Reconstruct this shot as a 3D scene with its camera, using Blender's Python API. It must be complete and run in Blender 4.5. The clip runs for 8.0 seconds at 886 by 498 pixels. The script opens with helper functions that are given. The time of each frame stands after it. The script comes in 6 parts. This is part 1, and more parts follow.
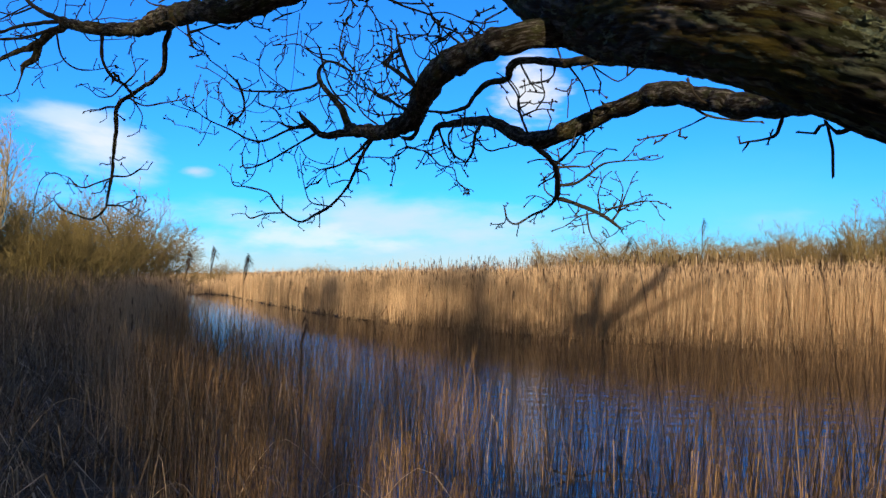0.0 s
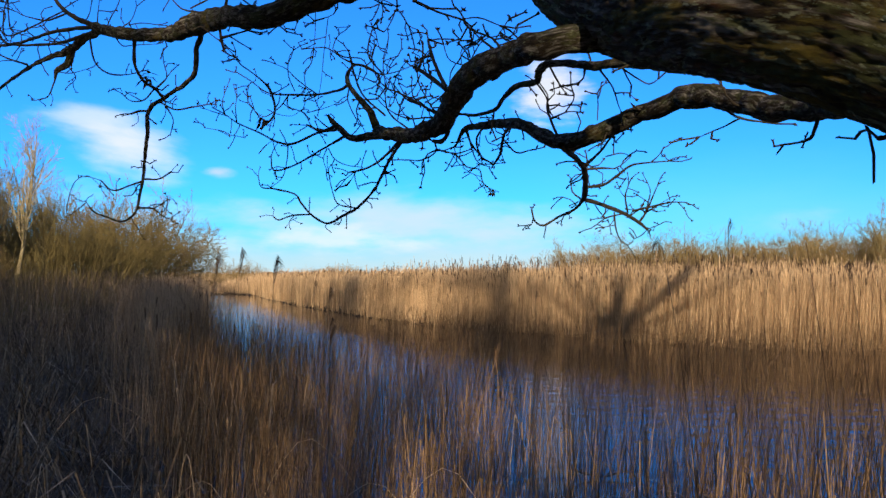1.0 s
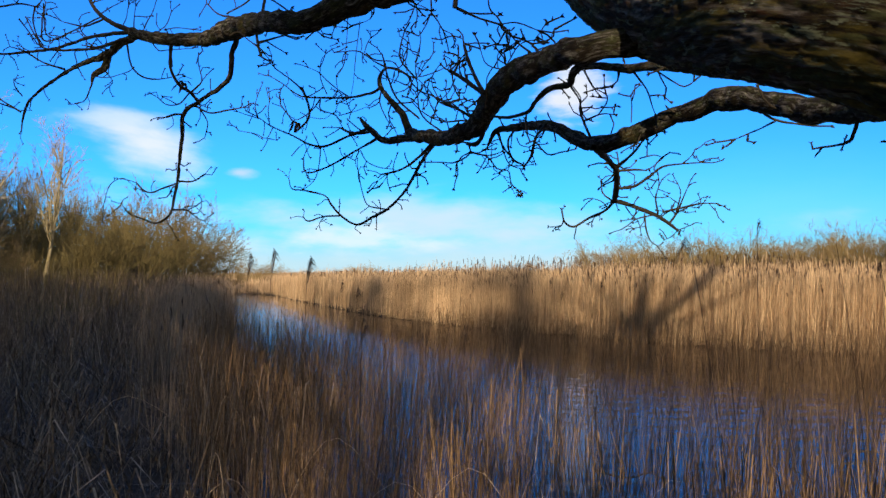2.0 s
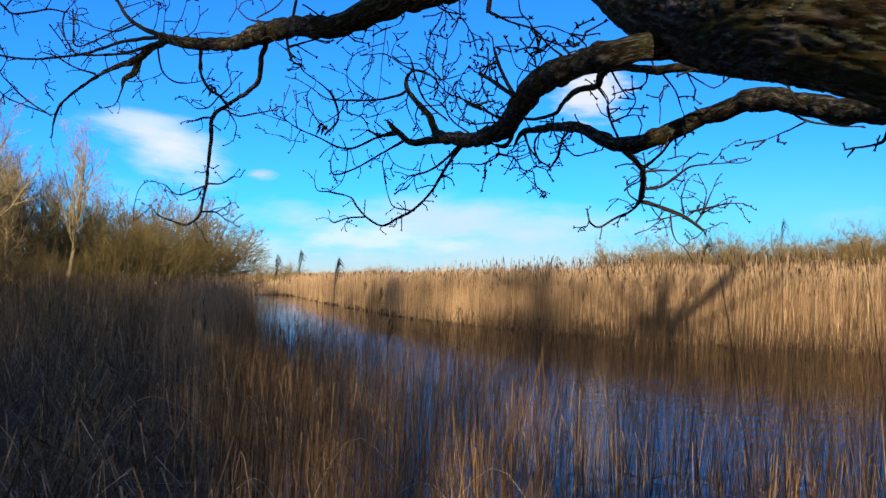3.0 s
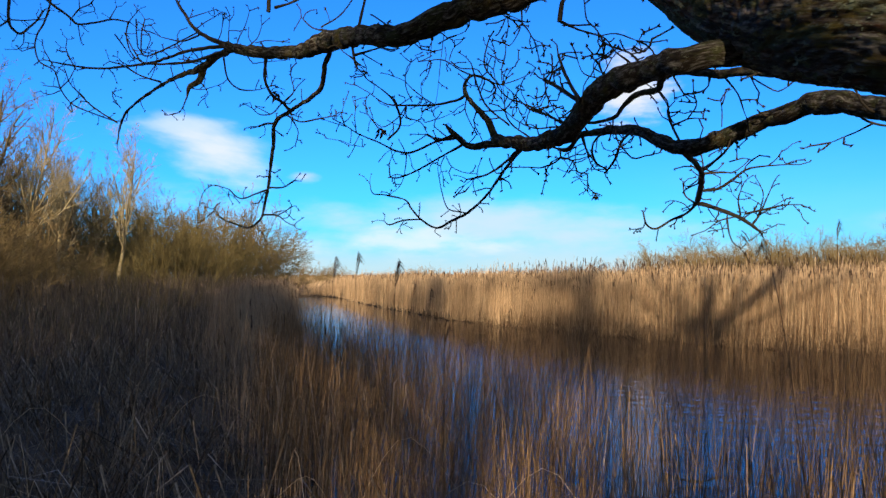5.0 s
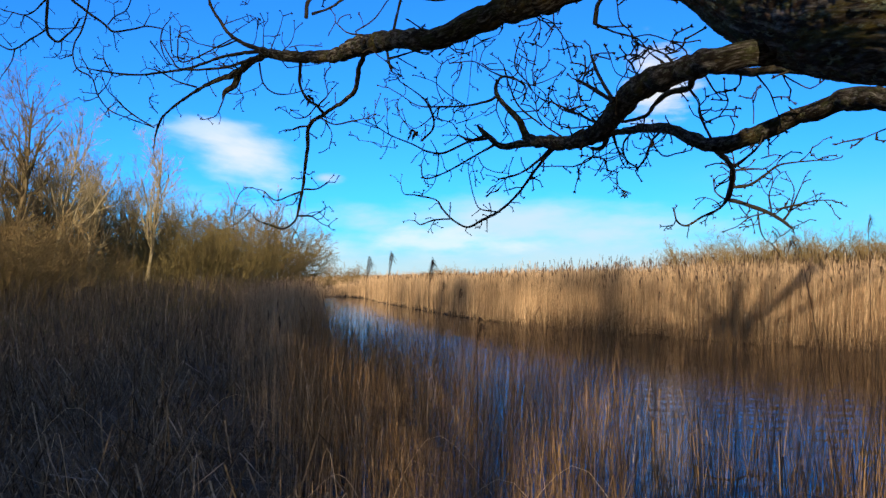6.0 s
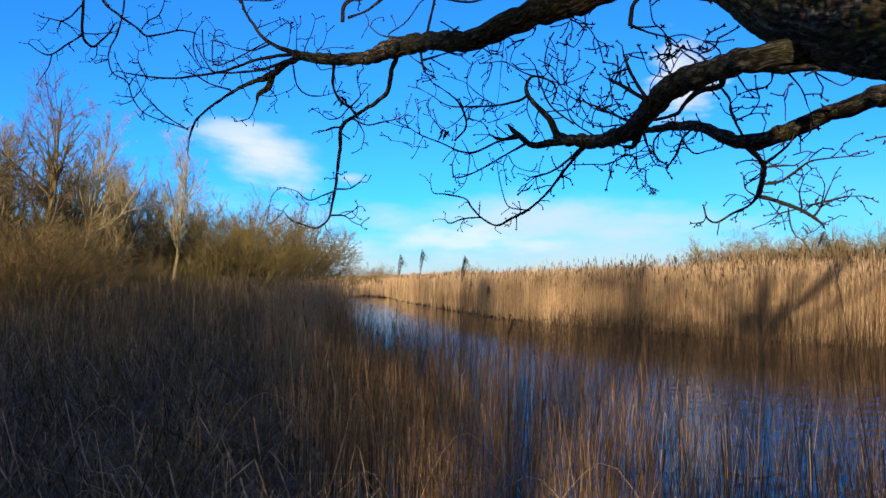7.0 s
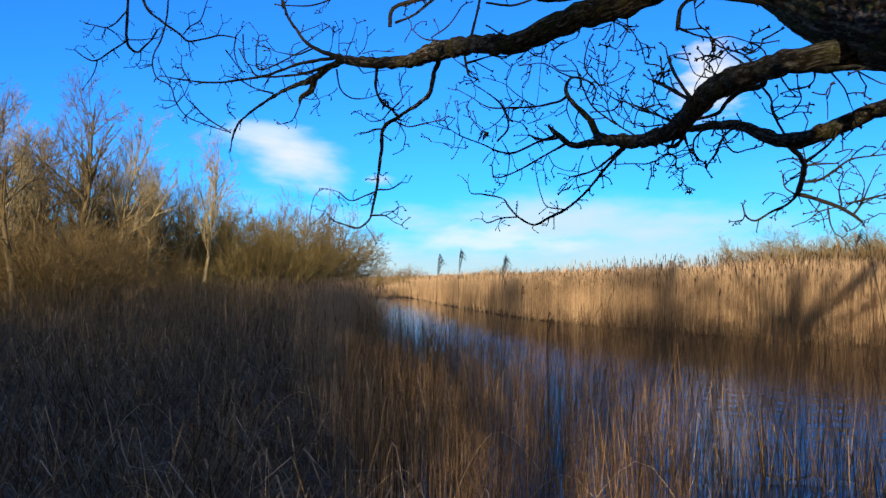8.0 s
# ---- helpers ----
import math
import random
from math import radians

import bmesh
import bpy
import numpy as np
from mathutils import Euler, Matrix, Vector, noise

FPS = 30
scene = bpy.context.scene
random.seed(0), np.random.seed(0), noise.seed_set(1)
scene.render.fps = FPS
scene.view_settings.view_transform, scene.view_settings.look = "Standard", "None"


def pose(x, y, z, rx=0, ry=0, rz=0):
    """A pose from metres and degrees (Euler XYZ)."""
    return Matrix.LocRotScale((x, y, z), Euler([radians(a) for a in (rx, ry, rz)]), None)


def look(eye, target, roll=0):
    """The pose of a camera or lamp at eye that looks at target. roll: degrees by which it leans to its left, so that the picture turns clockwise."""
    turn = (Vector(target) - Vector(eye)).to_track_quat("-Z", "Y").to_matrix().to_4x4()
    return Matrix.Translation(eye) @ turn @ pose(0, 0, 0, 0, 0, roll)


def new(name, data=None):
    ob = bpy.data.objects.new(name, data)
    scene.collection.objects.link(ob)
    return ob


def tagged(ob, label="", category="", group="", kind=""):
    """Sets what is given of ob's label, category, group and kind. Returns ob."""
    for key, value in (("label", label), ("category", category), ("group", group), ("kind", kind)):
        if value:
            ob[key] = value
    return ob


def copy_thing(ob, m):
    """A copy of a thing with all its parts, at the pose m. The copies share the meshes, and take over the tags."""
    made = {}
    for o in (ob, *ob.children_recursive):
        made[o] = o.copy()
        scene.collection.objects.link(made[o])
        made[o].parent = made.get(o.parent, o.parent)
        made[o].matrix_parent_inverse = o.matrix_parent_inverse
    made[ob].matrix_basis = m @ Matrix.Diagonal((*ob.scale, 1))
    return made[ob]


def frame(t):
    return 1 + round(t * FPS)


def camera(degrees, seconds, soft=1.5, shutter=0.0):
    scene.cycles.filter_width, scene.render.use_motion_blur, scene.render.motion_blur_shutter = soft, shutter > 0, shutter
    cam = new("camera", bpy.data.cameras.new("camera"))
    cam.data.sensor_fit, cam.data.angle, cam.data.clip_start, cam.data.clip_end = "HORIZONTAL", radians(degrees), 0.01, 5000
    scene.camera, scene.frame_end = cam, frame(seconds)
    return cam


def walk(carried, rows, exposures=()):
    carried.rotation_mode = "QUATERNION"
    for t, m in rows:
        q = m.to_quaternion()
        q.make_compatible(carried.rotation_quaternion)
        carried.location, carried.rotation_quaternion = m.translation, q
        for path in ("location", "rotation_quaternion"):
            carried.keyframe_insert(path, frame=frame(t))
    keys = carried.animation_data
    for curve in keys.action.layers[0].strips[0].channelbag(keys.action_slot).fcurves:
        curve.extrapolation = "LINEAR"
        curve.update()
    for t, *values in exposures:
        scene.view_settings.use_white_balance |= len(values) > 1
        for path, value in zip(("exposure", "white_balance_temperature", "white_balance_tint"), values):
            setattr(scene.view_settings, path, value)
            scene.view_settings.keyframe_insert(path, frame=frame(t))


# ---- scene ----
# camera: a slow hand-held swing to the left and back, on the bank beside the oak
cam = camera(56.0, 8.0)
EYE = 2.0  # metres over the water
EXPOSURE, KELVIN, TINT = 0.05, 6950, 10
ROWS = [
    (0, 0, 0, 0, 0, 1.7092, 0),
    (0.5, -0.0109, -0.0035, 0.0019, 0.7971, 1.59, -0.1184),
    (1, -0.0174, -0.011, 0.0046, 1.4232, 1.6823, 0.0652),
    (1.5, -0.0284, -0.0207, 0.006, 2.1985, 1.7026, 0.0462),
    (3, -0.0593, -0.0456, 0.007, 4.1986, 1.7325, 0.1384),
    (3.5, -0.0678, -0.0589, 0.0072, 4.8238, 1.7734, 0.2126),
    (4, -0.0756, -0.0659, 0.0065, 5.4647, 1.7433, 0.3326),
    (4.5, -0.0873, -0.075, 0.0069, 6.2333, 1.8043, 0.187),
    (6, -0.1161, -0.128, 0.0026, 8.7223, 1.8526, 0.6257),
    (6.5, -0.1236, -0.1457, 0.0008, 9.5983, 1.7966, 0.9448),
    (7, -0.1342, -0.1643, -0.0013, 10.3128, 1.8197, 0.8891),
    (7.5, -0.1469, -0.1887, -0.0038, 11.3718, 1.8935, 1.3502),
    (8, -0.1638, -0.2145, -0.0076, 12.1867, 1.9116, 1.0044),
]
walk(cam, [(t, pose(x, y, EYE + z, 90 + pitch, roll, yaw)) for t, x, y, z, yaw, pitch, roll in ROWS], [(0.0, EXPOSURE, KELVIN, TINT), (8.0, EXPOSURE, KELVIN, TINT)])

# ---- sky and sun ----
SUN_EL, SUN_TURN = 15.0, -4.0  # elevation; the light travels this many degrees to the right of straight ahead
SKY_STRENGTH, SUN_STRENGTH = 0.10, 5.0


def build_sky():
    world = bpy.data.worlds.new("sky")
    scene.world = world
    world.use_nodes = True
    nt = world.node_tree
    nt.nodes.clear()
    n, l = nt.nodes.new, nt.links.new
    out, bg, sky, tex = n("ShaderNodeOutputWorld"), n("ShaderNodeBackground"), n("ShaderNodeTexSky"), n("ShaderNodeTexCoord")
    sky.sky_type, sky.sun_disc = "NISHITA", False
    sky.sun_elevation, sky.sun_rotation = radians(SUN_EL), radians(180 + SUN_TURN)
    sky.air_density, sky.dust_density, sky.ozone_density = 1.0, 0.3, 2.5
    vivid = n("ShaderNodeHueSaturation")
    vivid.inputs["Saturation"].default_value, vivid.inputs["Value"].default_value = 1.1, 1.2
    l(sky.outputs[0], vivid.inputs["Color"])
    # clear deep blue away from the sun, paling towards it
    toward = n("ShaderNodeVectorMath")
    toward.operation = "DOT_PRODUCT"
    toward.inputs[1].default_value = (math.sin(radians(SUN_TURN)), math.cos(radians(SUN_TURN)), 0.1)
    l(tex.outputs["Generated"], toward.inputs[0])
    clear = n("ShaderNodeMapRange")
    clear.interpolation_type = "SMOOTHSTEP"
    clear.inputs["From Min"].default_value, clear.inputs["From Max"].default_value = 0.1, 0.8
    l(toward.outputs["Value"], clear.inputs["Value"])
    deep = n("ShaderNodeMix")
    deep.data_type, deep.blend_type = "RGBA", "MULTIPLY"
    deep.inputs["B"].default_value = (0.13, 0.87, 2.0, 1)
    l(clear.outputs[0], deep.inputs["Factor"])
    l(vivid.outputs[0], deep.inputs["A"])
    # pale veil added over the unseen rest of the sky, to tune its fill
    veil, rest = n("ShaderNodeMix"), n("ShaderNodeMapRange")
    rest.inputs["To Min"].default_value, rest.inputs["To Max"].default_value = 0.6, 0.0
    l(clear.outputs[0], rest.inputs["Value"])
    veil.data_type = "RGBA"
    veil.inputs["B"].default_value = (1.65, 1.85, 2.25, 1)
    l(rest.outputs[0], veil.inputs["Factor"])
    l(deep.outputs["Result"], veil.inputs["A"])
    colour = veil.outputs["Result"]
    bg.inputs["Strength"].default_value = SKY_STRENGTH

    def math_node(op, a, b=None):
        m = n("ShaderNodeMath")
        m.operation = op
        for i, v in enumerate((a, b)):
            if v is None:
                continue
            if isinstance(v, (int, float)):
                m.inputs[i].default_value = v
            else:
                l(v, m.inputs[i])
        return m.outputs[0]

    def cloud(base, azimuth, elevation, wide, high, tilt, size, power, white, soft=0.55, ragged=3.0):
        """A cloud at a bearing (degrees right of ahead) and height, with a ragged edge."""
        turn = n("ShaderNodeVectorRotate")
        turn.rotation_type = "Z_AXIS"
        turn.inputs["Angle"].default_value = radians(azimuth)
        l(tex.outputs["Generated"], turn.inputs["Vector"])
        drop = n("ShaderNodeVectorRotate")
        drop.rotation_type = "X_AXIS"
        drop.inputs["Angle"].default_value = radians(-elevation)
        l(turn.outputs[0], drop.inputs["Vector"])
        lean = n("ShaderNodeVectorRotate")
        lean.rotation_type = "Y_AXIS"
        lean.inputs["Angle"].default_value = radians(tilt)
        l(drop.outputs[0], lean.inputs["Vector"])
        part_xyz = n("ShaderNodeSeparateXYZ")
        l(lean.outputs[0], part_xyz.inputs[0])
        grain = n("ShaderNodeTexNoise")
        grain.inputs["Scale"].default_value, grain.inputs["Detail"].default_value, grain.inputs["Roughness"].default_value = size, 7.0, 0.55
        flat = n("ShaderNodeMapping")
        flat.inputs["Scale"].default_value = (0.8, 1, 2.6)
        l(lean.outputs[0], flat.inputs["Vector"])
        l(flat.outputs[0], grain.inputs["Vector"])
        u = math_node("DIVIDE", part_xyz.outputs["X"], math.tan(radians(wide)))
        v = math_node("DIVIDE", part_xyz.outputs["Z"], math.tan(radians(high)))
        r = math_node("SQRT", math_node("ADD", math_node("MULTIPLY", u, u), math_node("MULTIPLY", v, v)))
        ahead = math_node("GREATER_THAN", part_xyz.outputs["Y"], 0.2)
        field = math_node("ADD", math_node("SUBTRACT", 1.0, r), math_node("MULTIPLY", math_node("SUBTRACT", grain.outputs["Fac"], 0.5), ragged))
        ramp = n("ShaderNodeMapRange")
        ramp.interpolation_type = "SMOOTHSTEP"
        ramp.inputs["From Min"].default_value, ramp.inputs["From Max"].default_value, ramp.inputs["To Max"].default_value = 0.0, soft * 2, power
        l(field, ramp.inputs["Value"])
        mix = n("ShaderNodeMix")
        mix.data_type = "RGBA"
        l(math_node("MULTIPLY", ramp.outputs[0], ahead), mix.inputs["Factor"])
        l(base, mix.inputs["A"])
        mix.inputs["B"].default_value = white
        return mix.outputs["Result"]

    W = 1.0 / SKY_STRENGTH
    colour = cloud(colour, 0, 0.4, 70, 2.2, 0, 6, 0.85, (0.60 * W, 0.82 * W, 0.96 * W, 1), 0.45, 1.2)
    colour = cloud(colour, -4, 2.9, 20, 3.5, 0, 6, 0.88, (0.64 * W, 0.82 * W, 0.97 * W, 1), 0.6, 3.2)
    colour = cloud(colour, 22, 2.5, 24, 7.0, 0, 4, 0.5, (0.46 * W, 0.80 * W, 0.97 * W, 1), 0.9, 0.8)
    colour = cloud(colour, -9, 2.2, 9, 1.2, 0, 12, 0.7, (0.86 * W, 0.94 * W, 1.0 * W, 1), 0.5, 3.0)
    colour = cloud(colour, -22.6, 8.2, 5.2, 2.3, -9, 10, 0.95, (0.80 * W, 0.90 * W, 1.0 * W, 1), 0.55, 2.2)
    colour = cloud(colour, -24.6, 9.8, 4.0, 1.0, 0, 13, 0.7, (0.62 * W, 0.82 * W, 1.0 * W, 1), 0.5, 2.4)
    colour = cloud(colour, 5.6, 12.6, 2.7, 3.1, 0, 14, 0.95, (0.80 * W, 0.87 * W, 0.97 * W, 1), 0.4, 2.6)
    colour = cloud(colour, -16.6, 6.7, 1.3, 0.45, 0, 20, 0.8, (0.60 * W, 0.76 * W, 0.98 * W, 1), 0.5, 2.0)
    l(colour, bg.inputs["Color"])
    l(bg.outputs[0], out.inputs[0])
    sun = new("sun", bpy.data.lights.new("sun", "SUN"))
    sun.data.energy, sun.data.angle, sun.data.color = SUN_STRENGTH, radians(0.53), (1.0, 0.80, 0.56)
    a = radians(SUN_TURN)
    way = Vector((math.sin(a) * math.cos(radians(SUN_EL)), math.cos(a) * math.cos(radians(SUN_EL)), -math.sin(radians(SUN_EL))))
    sun.matrix_world = look(Vector((0, 0, 30)), Vector((0, 0, 30)) + way)


build_sky()

# ---- materials ----
def material(name, tones, scale=8.0, rough=0.8, bump=0.3, by="noise", fine=60.0, spec=0.3, stretch=(1, 1, 1), fine_mix=0.35):
    """A matt natural surface: broad tones by noise, by island or by object, broken up by a fine grain, with relief."""
    m = bpy.data.materials.new(name)
    m.use_nodes = True
    nt = m.node_tree
    n, l = nt.nodes.new, nt.links.new
    bsdf = nt.nodes["Principled BSDF"]
    bsdf.inputs["Roughness"].default_value, bsdf.inputs["Specular IOR Level"].default_value = rough, spec
    tex = n("ShaderNodeTexCoord")
    mp = n("ShaderNodeMapping")
    mp.inputs["Scale"].default_value = stretch
    l(tex.outputs["Object"], mp.inputs["Vector"])
    broad, grain = n("ShaderNodeTexNoise"), n("ShaderNodeTexNoise")
    for node, s in ((broad, scale), (grain, fine)):
        node.inputs["Scale"].default_value, node.inputs["Detail"].default_value = s, 6.0
        l(mp.outputs[0], node.inputs["Vector"])
    ramp = n("ShaderNodeValToRGB")
    while len(ramp.color_ramp.elements) < len(tones):
        ramp.color_ramp.elements.new(0.5)
    for i, (e, c) in enumerate(zip(ramp.color_ramp.elements, tones)):
        e.position = (0.28 + 0.44 * i / (len(tones) - 1)) if by == "noise" else i / (len(tones) - 1)
        e.color = (*c, 1)
    if by == "island":
        geo = n("ShaderNodeNewGeometry")
        l(geo.outputs["Random Per Island"], ramp.inputs[0])
    elif by == "object":
        info = n("ShaderNodeObjectInfo")
        l(info.outputs["Random"], ramp.inputs[0])
    else:
        l(broad.outputs["Fac"], ramp.inputs[0])
    mix = n("ShaderNodeMix")
    mix.data_type, mix.blend_type = "RGBA", "MULTIPLY"
    mix.inputs["Factor"].default_value = 1.0
    grey = n("ShaderNodeMapRange")
    grey.inputs["From Min"].default_value, grey.inputs["From Max"].default_value = 0.3, 0.7
    grey.inputs["To Min"].default_value, grey.inputs["To Max"].default_value = 1 - fine_mix, 1 + fine_mix
    l(grain.outputs["Fac"], grey.inputs["Value"])
    l(ramp.outputs[0], mix.inputs["A"])
    l(grey.outputs[0], mix.inputs["B"])
    l(mix.outputs["Result"], bsdf.inputs["Base Color"])
    if bump:
        b = n("ShaderNodeBump")
        b.inputs["Strength"].default_value, b.inputs["Distance"].default_value = bump, 0.01
        l(grain.outputs["Fac"], b.inputs["Height"])
        l(b.outputs[0], bsdf.inputs["Normal"])
    return m


def water_material():
    m = material("water", [(0.003, 0.006, 0.010), (0.006, 0.009, 0.013)], 0.6, 0.02, 0.0, spec=0.5)
    nt = m.node_tree
    bsdf = nt.nodes["Principled BSDF"]
    bsdf.inputs["IOR"].default_value = 1.33
    tex, wave, b = nt.nodes.new("ShaderNodeTexCoord"), nt.nodes.new("ShaderNodeTexNoise"), nt.nodes.new("ShaderNodeBump")
    wave.inputs["Scale"].default_value, wave.inputs["Detail"].default_value = 16.0, 3.0
    b.inputs["Strength"].default_value, b.inputs["Distance"].default_value = 0.12, 0.03
    nt.links.new(tex.outputs["Object"], wave.inputs["Vector"])
    nt.links.new(wave.outputs["Fac"], b.inputs["Height"])
    nt.links.new(b.outputs[0], bsdf.inputs["Normal"])
    return m


WATER = water_material()
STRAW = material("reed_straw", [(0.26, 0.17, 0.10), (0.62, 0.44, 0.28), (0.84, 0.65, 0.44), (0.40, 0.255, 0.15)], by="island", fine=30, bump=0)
# reed_straw browned and darkened: the near bank's shade is partly in this colour
STRAW_BROWN_DIM = material("reed_brown_dim", [(0.15, 0.115, 0.088), (0.36, 0.27, 0.20), (0.48, 0.37, 0.28), (0.21, 0.15, 0.105)], by="island", fine=30, bump=0)
# straw for the water reeds, its dark tones standing in for shade on them
STRAW_RUST_DIM = material("reed_rust_dim", [(0.06, 0.04, 0.026), (0.20, 0.125, 0.072), (0.40, 0.26, 0.145), (0.10, 0.06, 0.034), (0.05, 0.036, 0.026)], by="island", fine=30, bump=0)
PLUME = material("reed_plume", [(0.05, 0.032, 0.026), (0.10, 0.065, 0.045)], by="island", bump=0)
GRASS = material("dead_grass", [(0.03, 0.023, 0.018), (0.21, 0.16, 0.118), (0.085, 0.06, 0.043), (0.32, 0.255, 0.19), (0.04, 0.03, 0.023), (0.54, 0.44, 0.34)], by="island", fine=30, bump=0)
SEDGE = material("green_grass", [(0.05, 0.07, 0.02), (0.09, 0.11, 0.035), (0.13, 0.12, 0.05)], by="island", bump=0)
SOIL = material("bank_soil", [(0.035, 0.024, 0.016), (0.08, 0.055, 0.035), (0.13, 0.09, 0.055)], 1.4, 0.95, 0.6, fine=18)
# near-black tones: the shade under the far reeds is put into this colour
FOOT_SHADE = material("reed_foot_shade", [(0.010, 0.007, 0.005), (0.03, 0.02, 0.013), (0.05, 0.035, 0.022)], 3.0, 0.8, 0.7, fine=22)
TWIG = material("oak_twig", [(0.030, 0.024, 0.019), (0.062, 0.052, 0.036)], 14, 0.75, 0.3, fine=160)
WOOD_GREY = material("pale_bark", [(0.20, 0.175, 0.115), (0.42, 0.36, 0.235), (0.30, 0.265, 0.14)], 2.5, 0.85, 0.4, fine=25)
WOOD_OLIVE = material("olive_twigs", [(0.11, 0.09, 0.04), (0.25, 0.205, 0.09), (0.17, 0.135, 0.06)], 1.2, 0.85, 0.2, fine=20)
WOOD_RED = material("russet_twigs", [(0.16, 0.115, 0.055), (0.30, 0.22, 0.11), (0.22, 0.175, 0.075)], 1.2, 0.85, 0.2, fine=20)
WOOD_DARK = material("dark_bark", [(0.09, 0.07, 0.045), (0.19, 0.15, 0.09), (0.14, 0.12, 0.055)], 2.0, 0.9, 0.4, fine=25)
LICHEN = material("grey_lichen", [(0.13, 0.18, 0.14), (0.25, 0.31, 0.245), (0.19, 0.22, 0.11)], 60, 0.95, 0.5, by="island", fine=300)
LEAF = material("dry_leaf", [(0.06, 0.04, 0.025), (0.12, 0.075, 0.04)], 40, 0.8, 0.3)


def bark_material(name, plate_tones, patches, size=1.0):
    """Old oak bark: dark furrows, brown plates, green algae, grey crusts and raw orange-brown flakes."""
    m = bpy.data.materials.new(name)
    m.use_nodes = True
    nt = m.node_tree
    n, l = nt.nodes.new, nt.links.new
    bsdf = nt.nodes["Principled BSDF"]
    bsdf.inputs["Roughness"].default_value, bsdf.inputs["Specular IOR Level"].default_value = 0.9, 0.2
    at = n("ShaderNodeAttribute")
    at.attribute_name = "grain"

    def pattern(scale, offset, rough=0.65, detail=8, along=1.0):
        mp, no = n("ShaderNodeMapping"), n("ShaderNodeTexNoise")
        mp.inputs["Location"].default_value = (offset, offset * 0.7, -offset)
        mp.inputs["Scale"].default_value = (1, 1, along)
        l(at.outputs["Vector"], mp.inputs["Vector"])
        l(mp.outputs[0], no.inputs["Vector"])
        no.inputs["Scale"].default_value, no.inputs["Detail"].default_value, no.inputs["Roughness"].default_value = scale, detail, rough
        return no.outputs["Fac"]

    plates = pattern(95 * size, 0.4, 0.72, 10, 0.45)
    ramp = n("ShaderNodeValToRGB")
    for e, at_, c in zip((ramp.color_ramp.elements[0], ramp.color_ramp.elements[1], ramp.color_ramp.elements.new(0.5)), (0.36, 0.64, 0.5), plate_tones):
        e.position, e.color = at_, (*c, 1)
    l(plates, ramp.inputs[0])
    colour = ramp.outputs[0]
    for tone, scale, low, high, offset in patches:
        rg, mx = n("ShaderNodeMapRange"), n("ShaderNodeMix")
        rg.inputs["From Min"].default_value, rg.inputs["From Max"].default_value, rg.inputs["To Max"].default_value = low, high, 0.85
        l(pattern(scale, offset, 0.72), rg.inputs["Value"])
        mx.data_type = "RGBA"
        l(rg.outputs[0], mx.inputs["Factor"])
        l(colour, mx.inputs["A"])
        mx.inputs["B"].default_value = (*tone, 1)
        colour = mx.outputs["Result"]
    grain, grey = n("ShaderNodeMix"), n("ShaderNodeMapRange")
    grey.inputs["From Min"].default_value, grey.inputs["From Max"].default_value = 0.3, 0.7
    grey.inputs["To Min"].default_value, grey.inputs["To Max"].default_value = 0.35, 1.5
    l(pattern(260, 2.2), grey.inputs["Value"])
    grain.data_type, grain.blend_type = "RGBA", "MULTIPLY"
    grain.inputs["Factor"].default_value = 1.0
    l(colour, grain.inputs["A"])
    l(grey.outputs[0], grain.inputs["B"])
    l(grain.outputs["Result"], bsdf.inputs["Base Color"])
    b1, b2 = n("ShaderNodeBump"), n("ShaderNodeBump")
    b1.inputs["Strength"].default_value, b1.inputs["Distance"].default_value = 0.9, 0.008
    b2.inputs["Strength"].default_value, b2.inputs["Distance"].default_value = 0.9, 0.003
    l(plates, b1.inputs["Height"])
    l(pattern(330, 6.1), b2.inputs["Height"])
    l(b1.outputs[0], b2.inputs["Normal"])
    l(b2.outputs[0], bsdf.inputs["Normal"])
    return m


BARK = bark_material("oak_bark", [(0.012, 0.009, 0.007), (0.115, 0.085, 0.058), (0.045, 0.032, 0.022)],
                     [((0.18, 0.075, 0.03), 18, 0.53, 0.66, 3.1), ((0.16, 0.13, 0.03), 26, 0.54, 0.62, 7.7), ((0.085, 0.10, 0.042), 45, 0.51, 0.58, 5.2), ((0.27, 0.31, 0.22), 80, 0.555, 0.595, 1.3)])
BRANCH_BARK = bark_material("branch_bark", [(0.010, 0.008, 0.006), (0.10, 0.076, 0.050), (0.034, 0.026, 0.018)],
                            [((0.13, 0.10, 0.03), 30, 0.55, 0.65, 7.7), ((0.06, 0.068, 0.026), 50, 0.51, 0.59, 5.2), ((0.22, 0.25, 0.18), 120, 0.575, 0.61, 1.3)], 1.6)

# ---- building helpers ----
rng = np.random.default_rng(7)


def mesh_of(name, verts, faces, mat, smooth=False):
    """A mesh from an array of corners and a list of face arrays."""
    me = bpy.data.meshes.new(name)
    verts = np.asarray(verts, dtype=np.float32).reshape(-1, 3)
    total = np.concatenate([np.full(len(f), f.shape[1], dtype=np.int32) for f in faces])
    loops = np.concatenate([f.ravel() for f in faces]).astype(np.int32)
    me.vertices.add(len(verts))
    me.vertices.foreach_set("co", verts.ravel())
    me.loops.add(len(loops))
    me.loops.foreach_set("vertex_index", loops)
    me.polygons.add(len(total))
    me.polygons.foreach_set("loop_start", np.concatenate([[0], np.cumsum(total)[:-1]]).astype(np.int32))
    me.polygons.foreach_set("use_smooth", np.full(len(total), smooth))
    me.update(calc_edges=True)
    me.validate()
    me.materials.append(mat)
    return me


